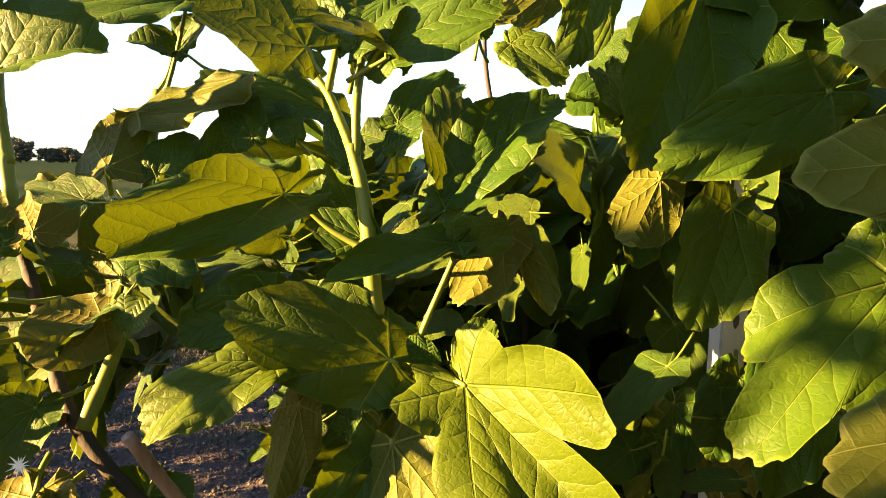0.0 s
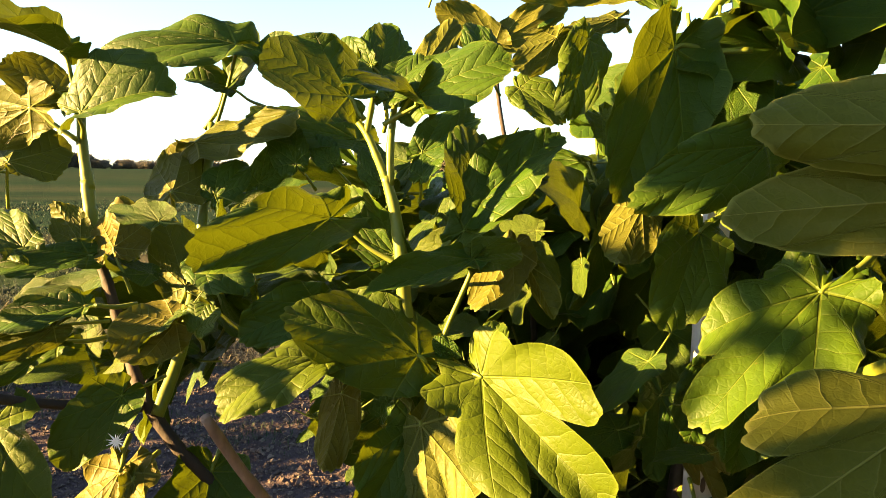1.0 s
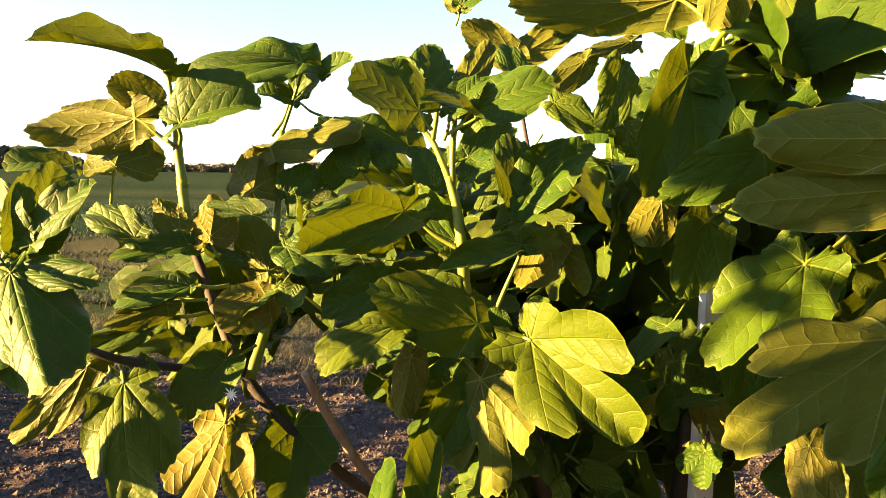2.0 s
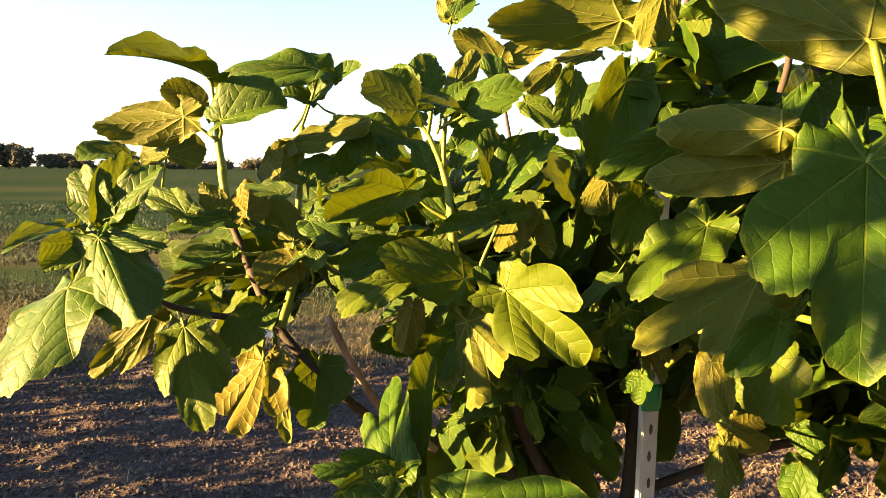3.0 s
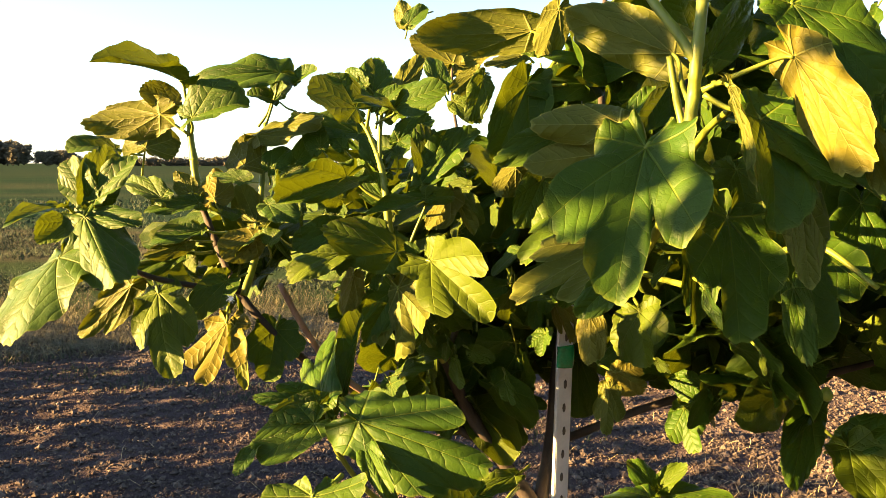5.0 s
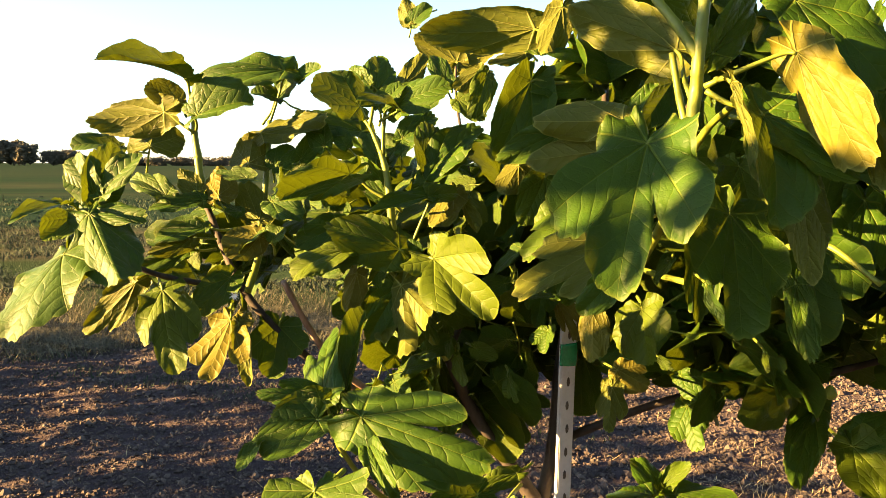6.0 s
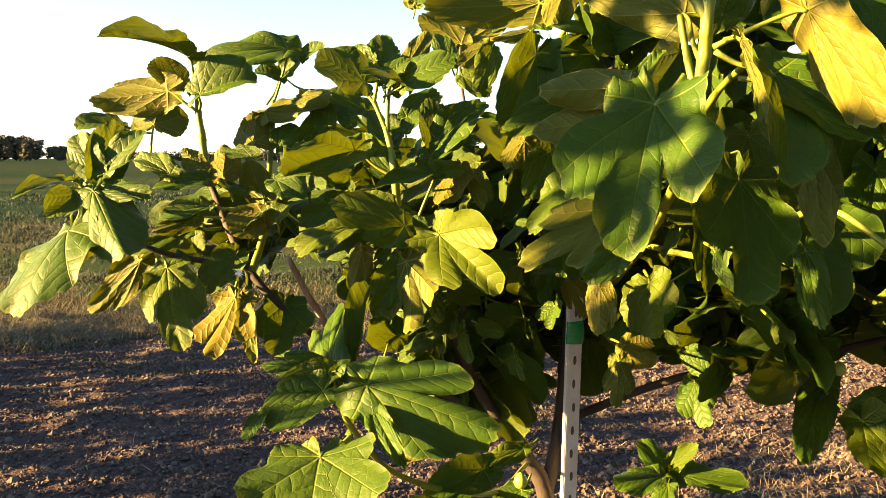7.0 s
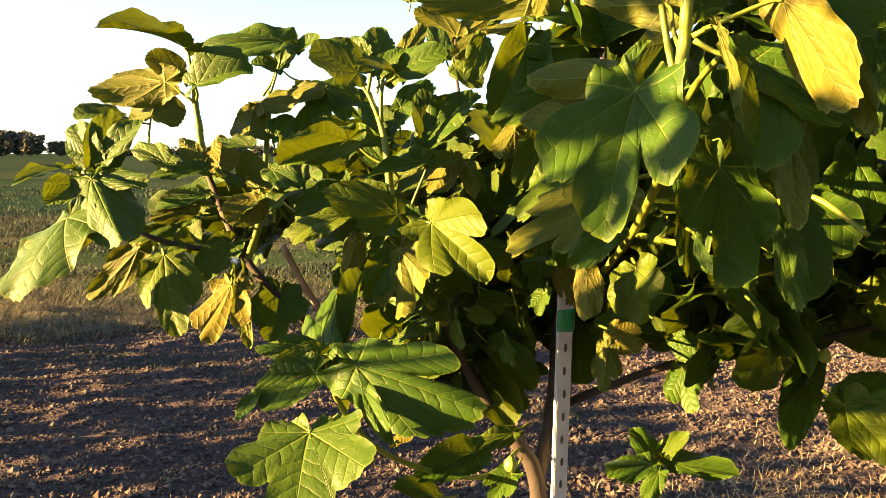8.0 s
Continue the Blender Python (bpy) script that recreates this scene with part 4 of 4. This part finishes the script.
# small young leaves along the sunny face of the crown
for centre, half, count in (((0.06, 0.72, 1.10), (0.16, 0.10, 0.14), 16), ((0.02, 0.78, 1.34), (0.22, 0.10, 0.10), 12), ((-0.28, 0.78, 1.36), (0.14, 0.10, 0.12), 12),
                            ((0.20, 0.58, 1.24), (0.10, 0.06, 0.07), 8), ((-0.12, 0.70, 1.16), (0.10, 0.08, 0.08), 8), ((0.58, 0.62, 1.02), (0.14, 0.10, 0.08), 9)):
    for i in range(count):
        spare_leaf(inside(centre, half), rng.uniform(0.045, 0.08), -0.7)

# back-of-crown leaves, too deep to tell apart, and unseen clumps that block sky
LOW = [leaf_mesh(1.0, 0.75, i % 3, 0.15, 0.35, 0.03, 950 + i, 40, 5) for i in range(4)]
LOW_CO = []
for me in LOW:
    a = np.empty(len(me.vertices) * 3, dtype=np.float32)
    me.vertices.foreach_get("co", a)
    q = np.empty(len(me.polygons) * 4, dtype=np.int32)
    me.polygons.foreach_get("vertices", q)
    v = np.empty(len(me.vertices) * 3, dtype=np.float32)
    me.attributes["vein"].data.foreach_get("vector", v)
    LOW_CO.append((a.reshape(-1, 3), q.reshape(-1, 4), v.reshape(-1, 3)))
bv, bf, ba, at_v = [], [], [], 0
# clumps at x 1.18 and z 2.12 are out of view, added against skylight
for centre, half, count in (((0.10, 1.32, 1.30), (0.42, 0.16, 0.20), 150), ((0.60, 1.30, 1.40), (0.45, 0.22, 0.34), 260), ((1.05, 0.95, 1.28), (0.40, 0.30, 0.33), 240), ((0.20, 1.25, 1.02), (0.35, 0.14, 0.14), 110), ((1.18, 0.15, 1.35), (0.35, 0.5, 0.6), 300), ((0.85, 0.35, 2.12), (0.5, 0.6, 0.22), 340), ((0.75, 1.0, 1.28), (0.35, 0.12, 0.33), 180)):
    for i in range(count):
        spot = inside(centre, half)
        m = spare_pose(spot, rng.uniform(0.11, 0.17))
        a, q, v = LOW_CO[i % 4]
        m = np.array(m)
        bv.append(a @ m[:3, :3].T + m[:3, 3])
        bf.append(q + at_v)
        ba.append(v)
        at_v += len(a)
inner = fast_mesh("inner_leaves", np.concatenate(bv), np.concatenate(bf), leaf_mat, True)
inner.attributes.new("vein", "FLOAT_VECTOR", "POINT").data.foreach_set("vector", np.concatenate(ba).astype(np.float32).ravel())
tagged(part("inner_leaves", inner, tree, "shaded leaves deep in the crown, plus unseen sky-blocking clumps", TO_TREE), kind="stuff")

# ---- an unseen fig tree, added towards the sun: its crown dapples this one ----
dapple_tree = new("fig_tree")
NB = Vector((-1.85, -0.05, -0.12))
dapple_tree.location = NB
tagged(dapple_tree, "unseen smaller fig tree added to dapple the main tree", "fig tree")
STEM = [(0, 0.0, -0.05), (0.03, 0.03, 0.6), (-0.02, 0.05, 1.2), (0.01, 0.02, 1.6)]
part("trunk", tube("trunk", smooth_line(STEM, 6), [0.034 - 0.0008 * i for i in range(19)], bark, 9, 0.08, 4), dapple_tree)
rng.seed(21)
# leafy shoots, each placed to shade the main tree: middle, spread, leaves
SHADE_SHOOTS = [
    ((-1.46, -0.42, 1.89), 0.04, 7), ((-1.40, -0.25, 1.71), 0.08, 16), ((-1.59, -0.34, 1.84), 0.055, 9), ((-1.35, -0.07, 1.76), 0.06, 9), ((-1.61, 0.13, 1.96), 0.075, 9),
    ((-1.55, 0.20, 1.82), 0.06, 6), ((-1.30, 0.00, 2.09), 0.08, 9), ((-1.54, -0.16, 2.08), 0.07, 9),
    ((-1.54, -0.32, 1.91), 0.035, 4), ((-1.30, 0.00, 1.55), 0.06, 9), ((-1.50, -0.25, 2.11), 0.05, 8), ((-1.50, -0.40, 2.11), 0.05, 10), ((-1.42, -0.31, 2.17), 0.05, 8), ((-1.57, -0.06, 1.93), 0.05, 6), ((-1.32, -0.01, 2.08), 0.06, 8), ((-1.35, -0.09, 1.68), 0.05, 7), ((-1.50, -0.056, 1.92), 0.05, 3), ((-1.50, 0.08, 1.80), 0.035, 3),
]
for i, (mid, wide, count) in enumerate(SHADE_SHOOTS):
    mid = Vector(mid) - NB
    root = Vector(STEM[2 + i % 2])
    part("branch", tube("branch", smooth_line([root, root.lerp(mid, 0.5) + Vector((0, 0, 0.06)), mid], 6), [0.009 - 0.0004 * k for k in range(13)], bark, 8, 0.08, i), dapple_tree)
    for k in range(count):
        ob = part("leaf", rng.choice(SPARE), dapple_tree, "", spare_pose(inside(mid, (wide, wide, wide)), rng.uniform(0.06, 0.095)))
        part("petiole", SPARE_STALK, ob)

# ---- unseen fig trees, added round the walk to block skylight and low sun ----
def shading_tree(x, y, wide, high, seed):
    thick = 260 if seed < 5 else 180
    q_rng = random.Random(seed)
    ob = new("fig_tree")
    ob.location = (x, y, -0.12)
    tagged(ob, "unseen full green fig tree added to block light", "fig tree", "orchard fig trees")
    part("trunk", tube("trunk", smooth_line([(0, 0, -0.05), (0.04, 0.02, 0.5), (-0.03, 0.03, 1.0), (0.02, 0, high * 0.8)], 6), [0.035 - 0.001 * i for i in range(19)], bark, 9, 0.08, seed), ob)
    vs, fs, at, n = [], [], [], 0
    for i in range(thick):
        a, q, v = LOW_CO[i % 4]
        m = np.array(spare_pose(inside((0, 0, high * 0.58), (wide, wide * 0.8, high * 0.45)), q_rng.uniform(0.14, 0.2)))
        vs.append(a @ m[:3, :3].T + m[:3, 3])
        fs.append(q + n)
        at.append(v)
        n += len(a)
    me = fast_mesh("crown", np.concatenate(vs), np.concatenate(fs), leaf_mat, True)
    me.attributes.new("vein", "FLOAT_VECTOR", "POINT").data.foreach_set("vector", np.concatenate(at).astype(np.float32).ravel())
    tagged(part("crown", me, ob), kind="stuff")


for x, y, wide, high, seed in ((0.5, -3.0, 1.3, 3.3, 1), (1.6, -2.0, 1.1, 3.1, 2), (2.5, -1.1, 1.1, 3.1, 2), (-1.7, -4.2, 0.9, 2.2, 3), (2.9, 0.2, 0.9, 2.3, 4), (-6.4, 0.0, 1.0, 2.2, 5), (-6.75, 0.95, 1.0, 2.3, 6), (-7.1, 1.9, 1.0, 2.2, 7), (-7.4, 2.85, 1.0, 2.3, 8), (-7.8, 3.8, 1.0, 2.2, 9), (-8.1, 4.75, 1.0, 2.2, 10)):
    shading_tree(x, y, wide, high, seed)

# ---- the ground: one sheet from under the tree to the horizon ----
def rows_of(near, step, far):
    a = list(np.arange(-near, near + 1e-6, step))
    x = near
    while x < far:
        x *= 1.22
        a = [-x] + a + [x]
    return np.array(a)


def ground_z(x, y):
    """Height of the soil: a low bank along the row, old furrows and clods."""
    z = -0.12 + 0.05 * math.exp(-((y - 1.0 - 0.5 * x) / 1.6) ** 2) - 0.05 * min(1, max(0, -x / 3))
    if abs(x) < 12 and abs(y) < 14:
        z += 0.03 * math.sin(4.2 * (y - 0.2 * x) + 1.5 * noise.noise((x * 0.8, y * 0.8, 5))) * noise.noise((x * 0.4, y * 0.4, 6)) + 0.035 * math.sin(1.6 * (y - 0.25 * x) + 0.8 * noise.noise((x * 0.5, y * 0.5, 0)))
        z += 0.035 * noise.noise((x * 2.1, y * 2.1, 3)) + 0.016 * noise.noise((x * 6, y * 6, 7)) + 0.010 * noise.noise((x * 14, y * 14, 9))
    return z


gx, gy = rows_of(6.0, 0.07, 2400.0), rows_of(7.0, 0.07, 2400.0)
gv = [(x, y, ground_z(x, y)) for x in gx for y in gy]
ny = len(gy)
gf = [(i * ny + j, (i + 1) * ny + j, (i + 1) * ny + j + 1, i * ny + j + 1) for i in range(len(gx) - 1) for j in range(ny - 1)]
ground = new("ground", fast_mesh("ground", gv, gf, ground_mat, True))
tagged(ground, "bare brown cloddy soil running into dry and green field", "ground", kind="structure")


def pieces(count, seed, place, shape_of):
    """Joins many small closed pieces into one set of arrays."""
    r = random.Random(seed)
    vs, fs, at = [], [], 0
    for i in range(count):
        spot = place(r)
        if spot is None:
            continue
        v, f = shape_of(r, spot)
        vs.append(v)
        fs.append(f + at)
        at += len(v)
    return np.concatenate(vs), np.concatenate(fs)


OCTA_V = np.array([(1, 0, 0), (-1, 0, 0), (0, 1, 0), (0, -1, 0), (0, 0, 1), (0, 0, -1)], dtype=float)
OCTA_F = np.array([(0, 2, 4), (2, 1, 4), (1, 3, 4), (3, 0, 4), (2, 0, 5), (1, 2, 5), (3, 1, 5), (0, 3, 5)])


def clod(r, spot):
    size = min(0.028, 0.005 + r.expovariate(1 / 0.0042))
    k = np.array([r.uniform(0.6, 1.2) for _ in range(6)])[:, None]
    a = r.uniform(0, 6.283)
    v = OCTA_V * k * np.array([r.uniform(0.8, 1.3), r.uniform(0.8, 1.3), r.uniform(0.6, 0.95)]) * size
    v = np.stack([v[:, 0] * math.cos(a) - v[:, 1] * math.sin(a), v[:, 0] * math.sin(a) + v[:, 1] * math.cos(a), v[:, 2] + 0.3 * v[:, 0]], -1)
    return v + np.array([spot[0], spot[1], spot[2] + size * 0.25]), OCTA_F


def soil_spot(r):
    y = 1.2 + 5.2 * r.random() ** 1.3
    x = r.uniform(-0.75, 0.75) * (y + 1.2)
    return (x, y, ground_z(x, y))


v, f = pieces(85000, 3, soil_spot, clod)
tagged(new("soil_clods", fast_mesh("soil_clods", v, f, clod_mat, False)), "small brown soil clods strewn over the ground", "soil", kind="stuff")


def blade(r, spot, tall, lean, wide):
    a = r.uniform(0, 6.283)
    h, w = tall * r.uniform(0.5, 1.2), wide * r.uniform(0.7, 1.3)
    dx, dy = math.cos(a), math.sin(a)
    out = lean * h * r.uniform(0.3, 1.3)
    b = np.array(spot)
    side = np.array([-dy, dx, 0]) * w
    m1 = b + np.array([dx * out * 0.35, dy * out * 0.35, h * 0.6])
    t1 = b + np.array([dx * out, dy * out, h * (1 - 0.25 * lean)])
    v = np.array([b - side, b + side, m1 + side * 0.7, m1 - side * 0.7, t1])
    return v, np.array([[0, 1, 2], [0, 2, 3], [3, 2, 4]])


def straw_piece(r, spot):
    return blade(r, (spot[0], spot[1], spot[2] + 0.004), 0.05, 2.4, 0.0012)


def straw_spot(r):
    if r.random() < 0.45:
        return soil_spot(r)
    x, y = r.gauss(1.55, 0.4), r.gauss(2.1, 0.35)
    return (x, y, ground_z(x, y))


v, f = pieces(1500, 5, straw_spot, straw_piece)
tagged(new("straw_litter", fast_mesh("straw_litter", v, f, straw, False)), "thin dry straw lying on bare soil", "straw", kind="stuff")


def fringe_spot(r):
    x = r.uniform(-7.0, 1.5)
    y = 5.6 + abs(r.gauss(0, 0.9)) + 0.35 * math.sin(x * 2.3)
    if r.random() < 0.35:
        y -= 0.5
    return (x, y, ground_z(x, y))


v, f = pieces(22000, 8, fringe_spot, lambda r, s: blade(r, s, 0.13, 2.0, 0.003))
tagged(new("dry_grass", fast_mesh("dry_grass", v, f, dry_grass_mat, False)), "matted dry golden grass along the field edge", "grass", kind="stuff")


def weed_spot(r):
    band = r.choice([(8.2, 0.35), (8.9, 0.5), (11.2, 1.0), (13.5, 0.9), (17.0, 2.0), (26.0, 2.5)])
    y = r.gauss(band[0], band[1])
    x = r.uniform(-0.85, 0.4) * y
    if noise.noise((x * 0.6, y * 0.8, 2)) < -0.1:
        return None
    return (x, y, ground_z(x, y))


v, f = pieces(50000, 9, weed_spot, lambda r, s: blade(r, s, 0.05 + 0.004 * s[1], 1.3, 0.003 + 0.0004 * s[1]))
tagged(new("field_weeds", fast_mesh("field_weeds", v, f, green_grass_mat, False)), "low dark green weeds in bands across the field", "weeds", kind="stuff")


def sprig_spot(r):
    cx, cy = r.choice([(-1.9, 4.1), (-2.6, 4.4), (-3.4, 4.9), (-1.2, 3.9), (0.6, 3.2)])
    x, y = r.gauss(cx, 0.25), r.gauss(cy, 0.12)
    return (x, y, ground_z(x, y))


v, f = pieces(1100, 10, sprig_spot, lambda r, s: blade(r, s, 0.05, 1.0, 0.003))
tagged(new("low_weeds", fast_mesh("low_weeds", v, f, green_grass_mat, False)), "sparse low green weeds on bare soil", "weeds", kind="stuff")


# ---- the white post ----
post = new("fence_post")
PX, PY, PTOP, PFOOT = 0.307, 0.735, 1.64, -0.16
post.location = (PX, PY, PFOOT)
tagged(post, "white painted steel T-post with green tape, studs rusting", "post")


def box_bm(parts_of, bev=0.0):
    bm = bmesh.new()
    for (cx, cy, cz), (sx, sy, sz) in parts_of:
        g = bmesh.ops.create_cube(bm, size=1.0)
        for q in g["verts"]:
            q.co = Vector((cx + q.co.x * sx, cy + q.co.y * sy, cz + q.co.z * sz))
    if bev:
        bmesh.ops.bevel(bm, geom=list(bm.edges), offset=bev, segments=2, affect="EDGES")
    return bm


def bm_mesh(name, bm, mat):
    me = bpy.data.meshes.new(name)
    bm.to_mesh(me)
    bm.free()
    me.materials.append(mat)
    return me


HIGH = PTOP - PFOOT
face_bm = box_bm([((0, 0, HIGH / 2), (0.035, 0.004, HIGH))], 0.0012)
part("face_plate", bm_mesh("face_plate", face_bm, white_paint), post)
part("web", bm_mesh("web", box_bm([((0, 0.0185, HIGH / 2), (0.004, 0.033, HIGH - 0.004))], 0.001), white_paint), post)
part("side_lip", bm_mesh("side_lip", box_bm([((-0.0185, 0.004, HIGH / 2), (0.002, 0.010, HIGH - 0.01))], 0.0006), white_paint), post)
for i in range(34):
    z = 0.10 + i * 0.054
    if z < HIGH - 0.03:
        stud = bmesh.new()
        bmesh.ops.create_cone(stud, cap_ends=True, segments=8, radius1=0.0042, radius2=0.0032, depth=0.0022, matrix=Matrix.Translation((0, -0.0030, 0)) @ Matrix.Rotation(radians(90), 4, "X"))
        for q in stud.verts:
            q.co.z *= 2.7
        part("stud", bm_mesh("stud", stud, dark_steel), post, "", Matrix.Translation((0.001 * (i % 3 - 1), 0, z)))
tape_line = smooth_line([(0, 0.002, 1.03 - PFOOT - 0.026), (0.001, 0.002, 1.03 - PFOOT), (0, 0.002, 1.03 - PFOOT + 0.024)], 4)
tape = tube("tape", tape_line, [0.0215, 0.0222, 0.0218, 0.0225, 0.0217, 0.0222, 0.0216, 0.0221, 0.0212], green_tape, 12)
for q in tape.vertices:
    q.co.y *= 0.45
part("tape", tape, post, "glossy green tape tied round the post")
post.rotation_euler = (0, radians(0.9), radians(22))

# ---- figs and the splash on a leaf ----
def fruit(at, r):
    bm = bmesh.new()
    bmesh.ops.create_uvsphere(bm, u_segments=16, v_segments=10, radius=r)
    for q in bm.verts:
        t = q.co.z / r
        q.co.x *= 1 - 0.28 * max(0, t) ** 1.5
        q.co.y *= 1 - 0.28 * max(0, t) ** 1.5
        if t > 0:
            q.co.z *= 1.35
    for fc in bm.faces:
        fc.smooth = True
    ob = part("fig", bm_mesh("fig", bm, green_fruit), tree, "unripe round green fig", TO_TREE @ Matrix.Translation(at))
    return ob

fruit((0.184, 0.531, 0.784), 0.014)
fruit((0.832, 0.603, 0.986), 0.013)
fv, ff = [], []
for i in range(16):
    a, l = i * 0.3927 + 0.1 * (i % 3), 0.009 + 0.003 * ((i * 7) % 4) / 3
    c, s = math.cos(a), math.sin(a)
    k = len(fv)
    fv += [(-s * 0.0012, -0.0006, c * 0.0012), (s * 0.0012, -0.0006, -c * 0.0012), (c * l, -0.003 * (i % 2), s * l), (c * 0.004, 0.0012, s * 0.004)]
    ff += [(k, k + 1, k + 2), (k, k + 2, k + 3), (k + 1, k + 3, k + 2), (k, k + 3, k + 1)]
part("white_fluff", mesh_from("white_fluff", fv, ff, dropping, False), tree, "white seed fluff caught on a leaf", TO_TREE @ Matrix.Translation((-0.363, 0.575, 1.192)))

# ---- far trees along the horizon ----
def far_tree(x, y, high, wide, seed):
    r = random.Random(seed)
    ob = new("distant_tree")
    ob.location = (x, y, -0.12)
    tagged(ob, "distant dark broadleaf tree on the field's far edge", "tree", "trees along the horizon")
    part("trunk", tube("trunk", smooth_line([(0, 0, 0), (0.1 * wide * r.uniform(-0.3, 0.3), 0, high * 0.3), (0, 0, high * 0.6)], 3), [high * 0.03 * (1 - 0.1 * i) for i in range(7)], far_bark, 7), ob)
    lumps = [(r.gauss(0, 0.26) * wide, r.gauss(0, 0.2) * wide, high * r.uniform(0.22, 0.9), wide * r.uniform(0.12, 0.24)) for _ in range(48)]

    def spot(q):
        c = q.choice(lumps)
        w = Vector((q.gauss(0, 1), q.gauss(0, 1), q.gauss(0, 1))).normalized() * c[3] * q.uniform(0.3, 1.05)
        return (c[0] + w.x, c[1] + w.y, max(0.3, c[2] + w.z))

    def tuft(q, s):
        size = max(high * 0.06, wide * 0.035) * q.uniform(0.7, 1.3)
        k = np.array([q.uniform(0.5, 1.2) for _ in range(6)])[:, None]
        a = q.uniform(0, 1.57)
        turn = np.array([[math.cos(a), math.sin(a), 0], [-math.sin(a), math.cos(a), 0.3], [0.3, 0, 1]])
        return (OCTA_V * k * size * np.array([1.3, 1.3, 0.9])) @ turn + np.array(s), OCTA_F

    v, f = pieces(2200, seed, spot, tuft)
    part("crown", fast_mesh("crown", v, f, far_leaf_mat, False), ob)


for x, y, high, wide, seed in ((-227, 376, 12.5, 11, 1), (-219, 372, 11.0, 10, 2), (-236, 372, 13.0, 12, 3), (-206, 376, 7.5, 9, 4), (-200, 378, 8.0, 9, 5), (-194, 376, 7.0, 9, 6),
                               (-187, 376, 4.2, 8, 7), (-245, 380, 12.0, 12, 8), (-176, 380, 3.6, 11, 9), (-164, 380, 3.2, 11, 10), (-150, 376, 3.8, 9, 11), (-139, 378, 3.4, 11, 12), (-129, 380, 3.0, 12, 13),
                               (-116, 382, 3.6, 12, 14), (-98, 380, 4.0, 14, 15), (-70, 380, 4.5, 16, 16), (-40, 380, 4.0, 18, 17), (0, 380, 5.0, 18, 18), (225, 372, 6.0, 14, 19), (245, 372, 7.0, 14, 20)):
    far_tree(x, y, high, wide, seed)
